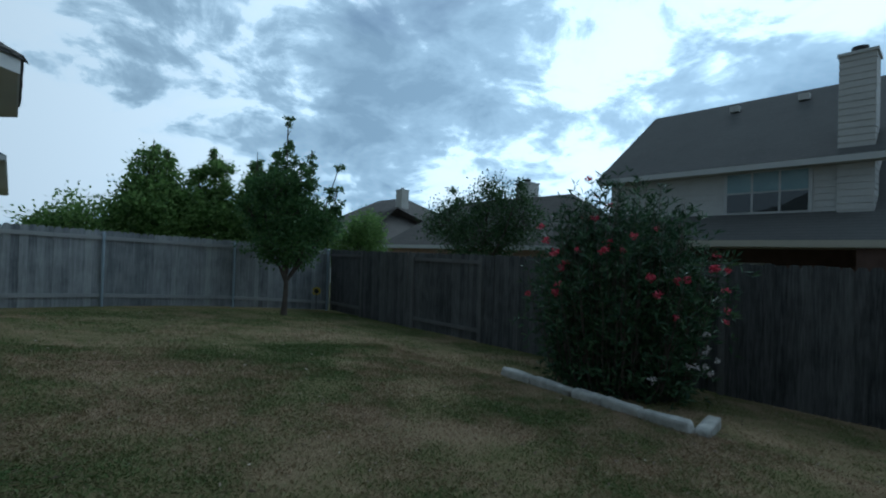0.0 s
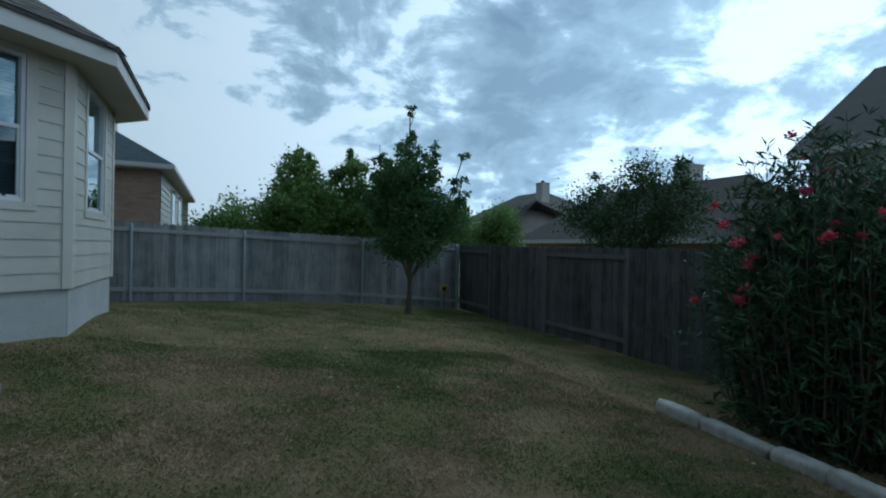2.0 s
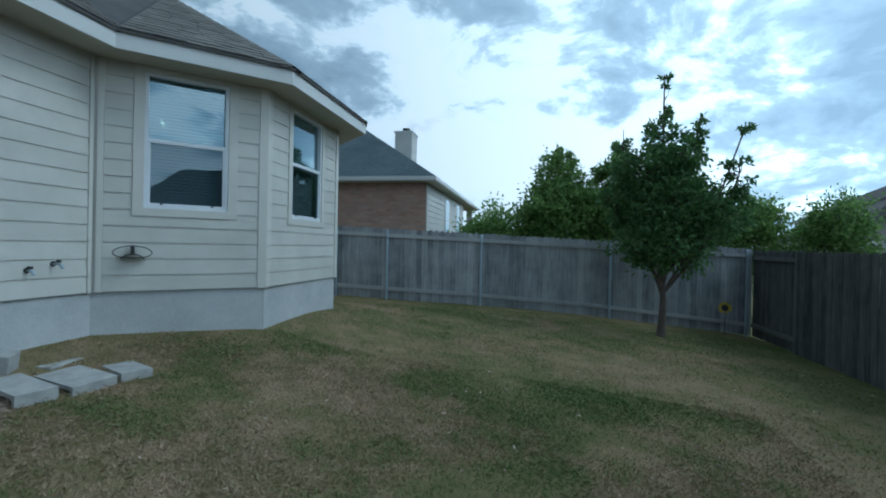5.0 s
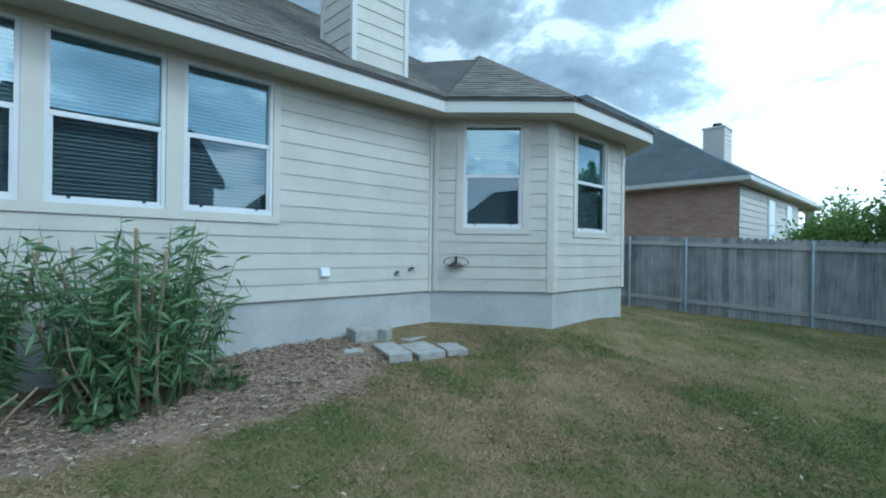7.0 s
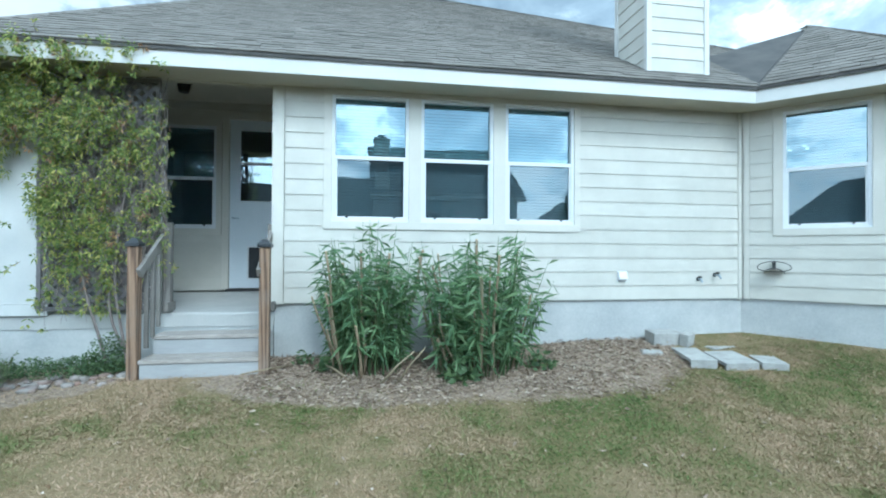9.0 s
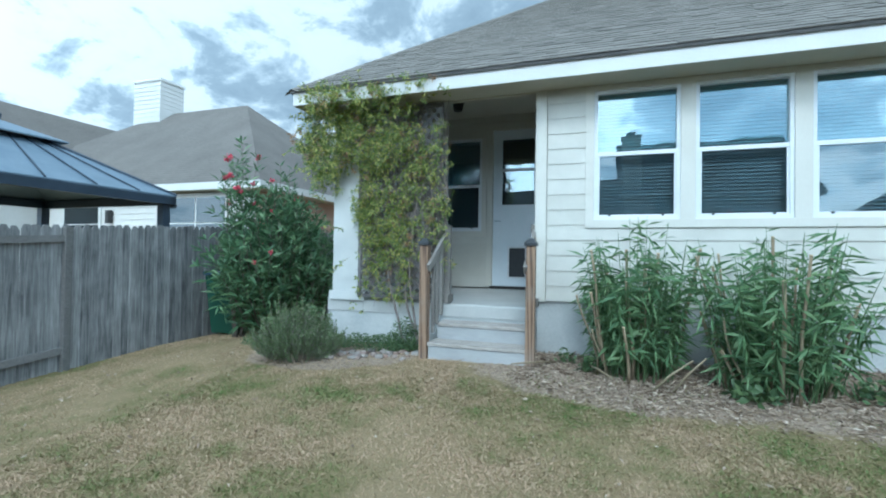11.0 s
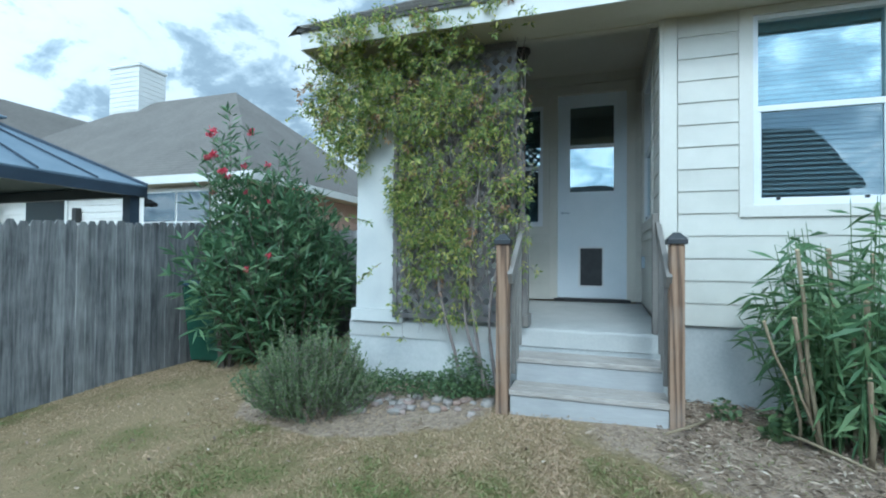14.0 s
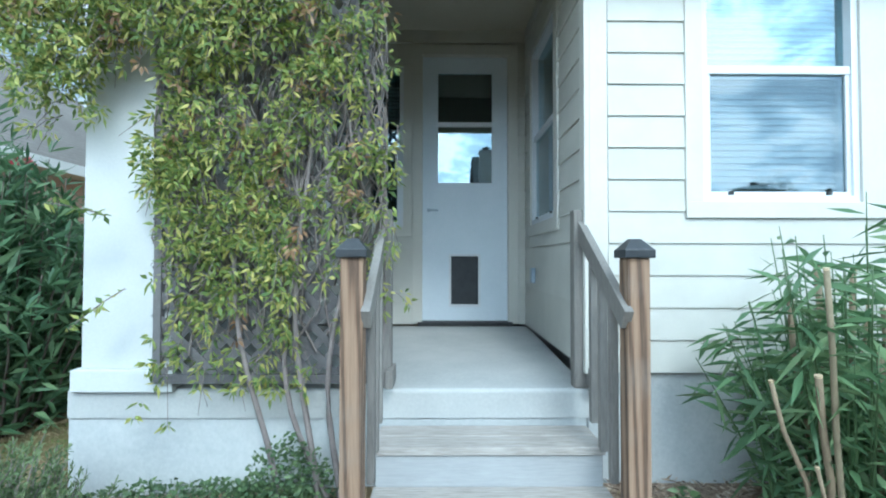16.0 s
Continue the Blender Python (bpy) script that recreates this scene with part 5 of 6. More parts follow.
M_COVER = leafy("ground_cover_leaf", (0.055, 0.095, 0.045), (0.095, 0.15, 0.065), (0.15, 0.21, 0.09))
M_TREE = leafy("pear_leaf", (0.068, 0.135, 0.050), (0.115, 0.205, 0.070), (0.175, 0.275, 0.10), trans=0.5)
M_OLIVE = leafy("dark_olive_leaf", (0.040, 0.078, 0.034), (0.072, 0.128, 0.050), (0.12, 0.185, 0.075), trans=0.35)
M_FAR = leafy("far_leaf", (0.115, 0.195, 0.058), (0.20, 0.31, 0.088), (0.30, 0.41, 0.14), trans=0.65)
M_BARK = worn("bark", (0.07, 0.055, 0.045), (0.14, 0.115, 0.095), 0.95, 8, 50, 0.6)
M_CANE = pieces("cut_cane", [(0.20, 0.145, 0.092), (0.30, 0.225, 0.148), (0.23, 0.20, 0.125)], 0.85, 30, (4, 4, 1), 0.4)
M_CUT = worn("cut_wood", (0.42, 0.32, 0.20), (0.55, 0.44, 0.30), 0.85, 10, 50, 0.1)
M_TWIG = worn("vine_stem", (0.15, 0.125, 0.115), (0.25, 0.215, 0.20), 0.9, 8, 50, 0.4)
M_PINK = leafy("pink_petal", (0.60, 0.060, 0.115), (0.72, 0.11, 0.17), (0.80, 0.22, 0.27), 0.5, 0.3)
M_WHITE = leafy("white_petal", (0.62, 0.56, 0.56), (0.75, 0.70, 0.70), (0.8, 0.76, 0.76), 0.5, 0.3)


def leaves(name, P, D, L, W, mat, parent, rs, fold=0.18):
    """Many small folded leaves in one mesh: base points P, directions D, lengths L, widths W."""
    P, D = np.asarray(P, float), np.asarray(D, float)
    n = len(P)
    D = D / np.maximum(np.linalg.norm(D, axis=1, keepdims=True), 1e-6)
    r = rs.normal(size=(n, 3))
    S = np.cross(D, r)
    S /= np.maximum(np.linalg.norm(S, axis=1, keepdims=True), 1e-6)
    N = np.cross(S, D)
    L, W = np.broadcast_to(L, n)[:, None], np.broadcast_to(W, n)[:, None]
    mid = P + D * L * 0.45
    co = np.empty((n, 4, 3))
    co[:, 0] = P
    co[:, 1] = mid + S * W * 0.5 + N * W * fold
    co[:, 2] = P + D * L - np.array([0, 0, 1.0]) * L * 0.12
    co[:, 3] = mid - S * W * 0.5 + N * W * fold
    me = bpy.data.meshes.new(name)
    me.vertices.add(n * 4)
    me.vertices.foreach_set("co", co.ravel())
    idx = np.arange(n)[:, None] * 4
    tri = np.hstack([idx, idx + 1, idx + 2, idx, idx + 2, idx + 3]).ravel()
    me.loops.add(n * 6)
    me.loops.foreach_set("vertex_index", tri)
    me.polygons.add(n * 2)
    me.polygons.foreach_set("loop_start", np.arange(n * 2) * 3)
    me.polygons.foreach_set("loop_total", np.full(n * 2, 3))
    me.update(calc_edges=True)
    me.materials.append(mat)
    ob = new(name, me)
    ob.parent = parent
    return ob


def joined_tubes(name, runs, mat, parent, seg=6):
    """Several bent bars in one mesh."""
    v, f = [], []
    for pts, rad in runs:
        rings = []
        for i, p in enumerate(pts):
            p = Vector(p)
            a, b = Vector(pts[max(i - 1, 0)]), Vector(pts[min(i + 1, len(pts) - 1)])
            q = (b - a).to_track_quat("Z", "Y")
            o = len(v)
            rings.append(o)
            for k in range(seg):
                w = p + q @ Vector((rad[i] * math.cos(2 * math.pi * k / seg), rad[i] * math.sin(2 * math.pi * k / seg), 0))
                v.append(tuple(w))
        for a, b in zip(rings, rings[1:]):
            for k in range(seg):
                f.append((a + k, a + (k + 1) % seg, b + (k + 1) % seg, b + k))
        f.append(tuple(rings[-1] + k for k in range(seg)))
    return raw(name, v, f, mat, parent, True)


def bloom(parent, p, r, mat, rs, n=34):
    d = rs.normal(size=(n, 3))
    d[:, 2] = np.abs(d[:, 2]) * 0.8
    pts = np.array(p) + rs.normal(size=(n, 3)) * r * 0.27
    return leaves("flower", pts, d, rs.uniform(0.5, 0.9, n) * r, rs.uniform(0.4, 0.6, n) * r, mat, parent, rs, 0.3)


def oleander(name, label, x, y, h, rx, ry, stems, whorls, seed, mat, flowers, leaf=(0.10, 0.16), low=0.12, white=0, group="", root=0.22, wide=(0.018, 0.030)):
    """An oleander: canes fanning out of one base, whorls of lance leaves, clusters of flowers at the tips."""
    rs = np.random.RandomState(seed)
    t = thing(name, label, "shrub", pose(x, y, ground_z(x, y)), group)
    runs, P, D, tips = [], [], [], []
    for i in range(stems):
        a = rs.uniform(0, 2 * math.pi)
        rad = math.sqrt(rs.uniform(0.02, 1))
        top = h * (1 - 0.42 * rad ** 2.2) * rs.uniform(0.72, 1.04)
        bx, by = root * rx * rad * math.cos(a), root * ry * rad * math.sin(a)
        tx, ty = rx * rad * math.cos(a) * rs.uniform(0.8, 1.1), ry * rad * math.sin(a) * rs.uniform(0.8, 1.1)
        pts = []
        for k in range(7):
            s = k / 6
            e = s ** 0.75
            pts.append((bx + (tx - bx) * e + rs.normal() * 0.015, by + (ty - by) * e + rs.normal() * 0.015, top * s ** 1.08))
        runs.append((pts, [0.014 * (1 - 0.75 * k / 6) for k in range(7)]))
        tips.append(pts[-1])
        m = int(whorls * top / h)
        for j in range(m):
            s = low + (1 - low) * (j + rs.uniform()) / m
            k = min(int(s * 6), 5)
            q = np.array(pts[k]) * (1 - (s * 6 - k)) + np.array(pts[k + 1]) * (s * 6 - k)
            off = rs.normal(size=3) * np.array([0.16 * rx, 0.16 * ry, 0.06]) * (0.35 + 0.65 * (1 - abs(s - 0.55)))
            if rs.uniform() < 0.35:
                off *= 0.15
            q = q + off
            ax = np.array(pts[k + 1]) - np.array(pts[k]) + off * 0.6
            ax /= max(np.linalg.norm(ax), 1e-6)
            for w in range(4):
                d = rs.normal(size=3)
                d -= ax * d.dot(ax) * 0.6
                d /= max(np.linalg.norm(d), 1e-6)
                P.append(q + rs.normal(size=3) * 0.01)
                D.append(d * 0.75 + ax * 0.65)
    joined_tubes("stemwork", runs, M_BARK, t, 5)
    P, D = np.array(P), np.array(D)
    keep = P[:, 2] > 0.04
    P, D = P[keep], D[keep]
    n = len(P)
    leaves("leaves", P, D, rs.uniform(leaf[0], leaf[1], n), rs.uniform(*wide, n), mat, t, rs)
    for i in range(flowers):
        p = np.array(tips[rs.randint(len(tips))]) + rs.normal(size=3) * 0.03
        if i % 2 and white:
            a = rs.uniform(2.2, 5.2)
            p = np.array((rx * 1.02 * math.cos(a), ry * 1.02 * math.sin(a), h * rs.uniform(0.35, 0.75)))
        bloom(t, p, rs.uniform(0.04, 0.068), M_PINK, rs)
    for i in range(white):
        a = rs.uniform(-2.7, -1.2)
        bloom(t, (rx * 0.95 * math.cos(a), ry * 0.95 * math.sin(a), rs.uniform(0.3, 1.0)), 0.05, M_WHITE, rs, 20)
    return t


oleander("oleander_bush", "dense dark oleander with pink blossoms in a stone-edged bed", 7.8, 3.02, 3.02, 1.05, 1.3, 290, 46, 11, M_OLE, 40, white=9, root=0.6, low=0.04, leaf=(0.10, 0.165), wide=(0.017, 0.028))
oleander("oleander_bush", "broad loose oleander with pink blossoms beside the house", -1.25, -4.4, 2.3, 1.35, 0.85, 130, 32, 12, M_OLE2, 4, low=0.06, leaf=(0.16, 0.25), root=0.4, wide=(0.026, 0.042))
oleander("oleander_bush", "upright oleander leader with pink blossom clusters by the fence", -0.5, -4.65, 3.1, 0.45, 0.34, 13, 42, 13, M_OLE2, 24, low=0.3, leaf=(0.13, 0.21))
oleander("oleander_bush", "upright leafy oleander leader beside the house", -1.62, -4.7, 3.5, 0.42, 0.30, 13, 44, 14, M_OLE2, 6, low=0.3, leaf=(0.14, 0.22))


def pruned(x, y, seed, r, h, canes, label):
    rs = np.random.RandomState(seed)
    t = thing("pruned_oleander", label, "shrub", pose(x, y, ground_z(x, y)), "pruned oleanders by the house wall")
    P, D, runs = [], [], []
    for i in range(canes):
        a, q = rs.uniform(0, 2 * math.pi), math.sqrt(rs.uniform(0.02, 1))
        bx, by = 0.5 * r * q * math.cos(a), 0.6 * r * q * math.sin(a)
        tx, ty = r * q * math.cos(a) * 0.75, r * q * math.sin(a)
        top = h * (rs.uniform(0.2, 0.6) if rs.uniform() < 0.5 else rs.uniform(0.6, 0.95))
        rad = rs.uniform(0.008, 0.017)
        pts = [(bx + (tx - bx) * s + rs.normal() * 0.01, by + (ty - by) * s + rs.normal() * 0.01, -0.02 + top * s) for s in np.linspace(0, 1, 5)]
        c = part("cane", tube(pts, [rad, rad, rad * 0.95, rad * 0.9, rad * 0.88], 8), M_CANE, t, "", True)
        e, e0 = Vector(pts[-1]), Vector(pts[-2])
        part("cut_end", cyl(bmesh.new(), e - (e - e0) * 0.02, e + (e - e0).normalized() * 0.004, rad * 0.9, seg=8), M_CUT, c)
    for i in range(int(canes * 4.4)):
        a, q = rs.uniform(0, 2 * math.pi), math.sqrt(rs.uniform(0.02, 1))
        bx, by = 0.45 * r * q * math.cos(a), 0.6 * r * q * math.sin(a)
        lean = rs.uniform(0.75, 1.2)
        tx, ty = r * q * math.cos(a) * lean * 0.9, r * q * math.sin(a) * lean
        top = h * rs.uniform(0.6, 1.12) * (1 - 0.2 * q)
        pts = [np.array((bx + (tx - bx) * s ** 1.3, by + (ty - by) * s ** 1.3, top * s)) for s in np.linspace(0, 1, 6)]
        runs.append(([tuple(p) for p in pts], [0.007, 0.006, 0.005, 0.004, 0.003, 0.002]))
        m = rs.randint(20, 34)
        for j in range(m):
            s = 0.18 + 0.82 * (j / m)
            k = min(int(s * 5), 4)
            q2 = pts[k] + (pts[k + 1] - pts[k]) * (s * 5 - k)
            d = rs.normal(size=3)
            d[2] = rs.uniform(-1.1, 0.55)
            P.append(q2)
            D.append(d)
    for run in runs:
        joined_tubes("shoot", [run], M_COVER, t, 5)
    n = len(P)
    leaves("leaves", P, D, rs.uniform(0.12, 0.23, n), rs.uniform(0.018, 0.031, n), M_SHOOT, t, rs)
    return t


pruned(0.55, 1.0, 21, 0.58, 1.42, 18, "cut-back oleander clump with bare canes and fresh shoots")
pruned(0.62, 2.12, 22, 0.76, 1.42, 20, "cut-back oleander clump with leafy drooping shoots")


def vine():
    rs = np.random.RandomState(31)
    t = thing("climbing_vine", "yellow-green climbing vine covering the lattice and column", "vine", pose(0, 0, 0))
    P, D, Pd, Dd, runs = [], [], [], [], []
    for y0, y1, z1 in ((-1.62, -1.9, 2.2), (-1.42, -1.5, 2.6), (-1.30, -1.25, 2.0), (-1.36, -1.7, 1.6)):
        pts = [(0.16 - 0.08 * s + 0.02 * math.sin(9 * s + y0), y0 + (y1 - y0) * s + 0.05 * math.sin(7 * s + 3 * y0), 0.08 + (z1 - 0.08) * s) for s in np.linspace(0, 1, 14)]
        runs.append((pts, [0.017 - 0.01 * s for s in np.linspace(0, 1, 14)]))
    sprays = 0
    while sprays < 1500:
        y, z = rs.uniform(-3.1, -1.0), rs.uniform(0.72, 3.25)
        # outline of the grown mass
        if z < 2.25 + 0.25 * math.sin(5 * y):
            ok = y > -2.17 + 0.07 * math.sin(6 * z)
        else:
            ok = y > -3.02 + 0.35 * abs(z - 2.75)
        if z < 1.05 and y > -1.45:
            ok = ok and rs.uniform() < 0.04
        elif z < 1.25:
            ok = ok and rs.uniform() < 0.34
        if y > -1.3 and z > 1.2:
            ok = ok and rs.uniform() < 0.6
        heavy = y < -2.05 and z > 2.2
        if not heavy:
            ok = ok and rs.uniform() < 0.62
        g = noise.noise((0.0, y * 2.6, z * 2.6))
        if g < -0.10 and not heavy and rs.uniform() < 0.8:
            ok = False
        if not ok:
            continue
        sprays += 1
        bulge = 0.14 + 0.18 * max(0.0, (z - 1.9) / 1.3) + 0.08 * noise.noise((4.0, y * 2, z * 2))
        x0 = rs.uniform(0.04, bulge) if z < 3.02 else rs.uniform(0.2, 0.44)
        ln = rs.uniform(0.08, 0.24)
        d = np.array([rs.uniform(0.2, 1.0), rs.uniform(-0.7, 0.7), rs.uniform(-0.9, 0.2)])
        if z > 2.9:
            d[2] = rs.uniform(-0.2, 0.7)
        d /= np.linalg.norm(d)
        base = np.array([x0, y, z])
        pts = [tuple(base + d * ln * s - np.array([0, 0, 0.10 * s * s * ln / 0.2])) for s in (0, 0.5, 1.0)]
        if rs.uniform() < 0.6:
            runs.append((pts, [0.003, 0.002, 0.0012]))
        dry = rs.uniform() < 0.06
        # palmate groups of four or five leaflets along the spray, hanging outwards
        for j in range(rs.randint(2, 5)):
            s = rs.uniform(0.15, 1.0)
            q = base + d * ln * s - np.array([0, 0, 0.10 * s * s * ln / 0.2]) + rs.normal(size=3) * 0.012
            face = d * 0.5 + np.array([0.55, rs.normal() * 0.35, -0.35])
            side = np.cross(face, rs.normal(size=3))
            side /= max(np.linalg.norm(side), 1e-6)
            up = np.cross(side, face)
            up /= max(np.linalg.norm(up), 1e-6)
            for a in np.linspace(-1.9, 1.9, rs.randint(4, 6)):
                e = side * math.sin(a) + up * math.cos(a) * 0.8 + face * 0.45 + np.array([0, 0, -0.25])
                (Pd if dry else P).append(q + e * 0.012)
                (Dd if dry else D).append(e)
    # thin stems on the lattice
    for i in range(130):
        y, z = rs.uniform(-2.2, -1.06), rs.uniform(0.75, 1.9)
        pts = []
        for k in range(7):
            pts.append((0.05 + rs.uniform(0, 0.03), y, z))
            y, z = min(-1.06, max(-2.25, y + rs.normal() * 0.07)), min(3.1, z + rs.uniform(0.1, 0.3))
        runs.append((pts, [0.006, 0.006, 0.005, 0.005, 0.004, 0.003, 0.002]))
    joined_tubes("stemwork", runs, M_TWIG, t, 5)
    n = len(P)
    leaves("leaves", P, D, rs.uniform(0.034, 0.062, n), rs.uniform(0.012, 0.022, n), M_VINE, t, rs)
    n = len(Pd)
    leaves("dry_leaves", Pd, Dd, rs.uniform(0.035, 0.06, n), rs.uniform(0.012, 0.022, n), M_VINEDRY, t, rs)
    # a few free shoots that reach past the eave and the column
    P, D, runs = [], [], []
    for y, z, dy, dz in ((-2.9, 2.9, -0.30, 0.12), (-3.0, 2.55, -0.26, -0.02), (-2.85, 3.1, -0.12, 0.35), (-2.2, 3.2, 0.05, 0.32), (-2.4, 1.5, -0.22, 0.10), (-2.3, 1.15, -0.20, -0.14), (-2.0, 3.2, 0.1, 0.2)):
        pts = [(0.2 + 0.1 * s, y + dy * s, z + dz * s - 0.05 * s * s) for s in np.linspace(0, 1, 6)]
        runs.append((pts, [0.003] * 5 + [0.001]))
        for j in range(26):
            s = rs.uniform()
            P.append(np.array((0.2 + 0.1 * s, y + dy * s, z + dz * s - 0.05 * s * s)))
            D.append(rs.normal(size=3))
    for run in runs:
        joined_tubes("free_shoot", [run], M_TWIG, t, 5)
    leaves("shoot_leaves", P, D, rs.uniform(0.04, 0.07, len(P)), rs.uniform(0.016, 0.028, len(P)), M_VINE, t, rs)


vine()


def rosemary(x, y, r, h, n, seed):
    """Upright and arching sprigs set all along with short needles."""
    rs = np.random.RandomState(seed)
    t = thing("rosemary_bush", "low grey-green rosemary bush on bare soil", "shrub", pose(x, y, ground_z(x, y)))
    P, D, runs = [], [], []
    for i in range(n):
        a, q = rs.uniform(0, 2 * math.pi), math.sqrt(rs.uniform(0, 1))
        # each sprig starts within the bush and bends up towards its tip
        bx, by = r * q * 0.72 * math.cos(a), r * q * 0.72 * math.sin(a)
        bz = h * 0.6 * (1 - q * q) * rs.uniform(0.0, 1.0)
        ln = rs.uniform(0.18, 0.42)
        out = rs.uniform(0.25, 1.1) * (0.4 + q)
        lean = np.array([math.cos(a) * out, math.sin(a) * out, 1.0]) + rs.normal(size=3) * 0.22
        lean /= np.linalg.norm(lean)
        pts = [np.array((bx, by, bz)) + lean * ln * s * np.array((1.25 - 0.4 * s, 1.25 - 0.4 * s, 0.75 + 0.3 * s)) for s in np.linspace(0, 1, 5)]
        if pts[-1][2] > h * (1.25 - 0.45 * q * q):
            continue
        runs.append(([tuple(p) for p in pts], [0.004, 0.0035, 0.003, 0.002, 0.001]))
        for j in range(int(ln * 190)):
            s = rs.uniform(0.12, 1)
            k = min(int(s * 4), 3)
            p = pts[k] + (pts[k + 1] - pts[k]) * (s * 4 - k)
            ax = pts[k + 1] - pts[k]
            ax = ax / max(np.linalg.norm(ax), 1e-6)
            P.append(p)
            D.append(rs.normal(size=3) * 0.42 + ax * 0.85)
    joined_tubes("stemwork", runs, M_TWIG, t, 4)
    n = len(P)
    leaves("leaves", P, D, rs.uniform(0.022, 0.042, n), rs.uniform(0.006, 0.010, n), M_ROSE, t, rs)


rosemary(0.74, -2.63, 0.44, 0.62, 560, 41)


def cover(name, label, x, y, rx, ry, h, n, seed, size=(0.02, 0.045)):
    rs = np.random.RandomState(seed)
    t = thing(name, label, "ground cover", pose(x, y, ground_z(x, y)))
    a, q = rs.uniform(0, 2 * math.pi, n), np.sqrt(rs.uniform(0, 1, n))
    P = np.stack([rx * q * np.cos(a), ry * q * np.sin(a), rs.uniform(0.0, 1, n) ** 1.3 * h * (1 - 0.7 * q ** 2) + 0.01], 1)
    D = rs.normal(size=(n, 3))
    D[:, 2] = np.abs(D[:, 2]) * 0.7
    leaves("leaves", P, D, rs.uniform(*size, n), rs.uniform(0.6, 0.8, n) * size[1] * 0.6, M_COVER, t, rs)


cover("ground_cover", "leafy green ground cover along the porch foundation", 0.22, -1.95, 0.22, 0.72, 0.16, 2300, 51)
cover("ground_cover", "bushy sprout at the foot of the vine", 0.19, -1.52, 0.20, 0.24, 0.38, 1300, 52)
cover("ground_cover", "weedy green sprouts behind the rosemary", 0.2, -3.3, 0.3, 0.6, 0.16, 900, 53)
cover("leaf_sprout", "small oleander sprout in the mulch", 0.98, 1.85, 0.14, 0.16, 0.22, 90, 54, (0.08, 0.13))
cover("leaf_sprout", "small oleander sprout in the mulch", 0.55, 0.62, 0.10, 0.12, 0.20, 70, 55, (0.07, 0.12))
cover("leaf_sprout", "small green weed in the mulch", 0.30, 0.35, 0.08, 0.08, 0.14, 60, 56, (0.04, 0.07))
cover("leaf_sprout", "small oleander sprout in the mulch", 0.75, 2.75, 0.12, 0.14, 0.20, 70, 57, (0.06, 0.11))


def tree(name, label, x, y, trunk_h, trunk_r, lobes, n, leaf, seed, mat, spread=0.6, base=None, multi=1, twigs=60, shell=0.55):
    """A tree: tapered trunk, limbs to each lobe of the crown, and leaves clustered on twigs within the lobes."""
    rs = np.random.RandomState(seed)
    gz_ = ground_z(x, y) if base is None else base
    t = thing(name, label, "tree", pose(x, y, gz_))
    runs = []
    for k in range(multi):
        o = (0, 0) if multi == 1 else (rs.normal() * 0.15, rs.normal() * 0.15)
        pts = [(o[0] + 0.03 * math.sin(3 * s + k), o[1] + 0.03 * math.cos(2 * s + k), trunk_h * 1.5 * s - 0.05) for s in np.linspace(0, 1, 6)]
        runs.append((pts, [trunk_r * 1.35, trunk_r, trunk_r * 0.92, trunk_r * 0.8, trunk_r * 0.6, trunk_r * 0.4]))
    joined_tubes("trunk", runs, M_BARK, t, 9)
    limbs, P, D = [], [], []
    vol = np.array([a * b * c for _, _, _, a, b, c in lobes]) ** 0.75
    vol /= vol.sum()
    for (cx, cy, cz, rx, ry, rz), f in zip(lobes, vol):
        s0 = np.array((0, 0, min(trunk_h * rs.uniform(0.8, 1.3), cz)))
        c = np.array((cx, cy, cz))
        mid = (s0 + c) / 2 + np.array((cx * 0.12, cy * 0.12, -0.05))
        limbs.append(([tuple(s0), tuple(mid), tuple(c), tuple(c + (0, 0, rz * 0.8))], [trunk_r * 0.5, trunk_r * 0.33, trunk_r * 0.2, 0.006]))
        cl = max(int(twigs * f), 4)
        per = int(n * f / cl)
        for i in range(cl):
            d = rs.normal(size=3)
            d /= np.linalg.norm(d)
            q = (shell + (1 - shell) * rs.uniform()) ** 0.8 * rs.uniform(0.7, 1.08)
            e = c + d * np.array((rx, ry, rz)) * q
            limbs.append(([tuple(c + d * np.array((rx, ry, rz)) * 0.15), tuple(c + d * np.array((rx, ry, rz)) * q * 0.6 + rs.normal(size=3) * 0.04), tuple(e)], [0.012, 0.007, 0.003]))
            sc = spread * 0.5 * (rx * ry * rz) ** (1 / 3)
            up = np.array((0, 0, 0.25))
            qd = rs.normal(size=(per, 3)) * sc * np.array((0.55, 0.55, 0.5))
            qd = qd * (0.5 + 0.5 * rs.uniform(size=(per, 1)))
            P.append(e + qd)
            D.append(qd / max(sc, 1e-6) + d * 0.5 + rs.normal(size=(per, 3)) * 0.8 + up)
    joined_tubes("branchwork", limbs, M_BARK, t, 5)
    P, D = np.vstack(P), np.vstack(D)
    k = len(P)
    leaves("crown", P, D, rs.uniform(leaf * 0.75, leaf * 1.25, k), rs.uniform(leaf * 0.4, leaf * 0.62, k), mat, t, rs)
    return t


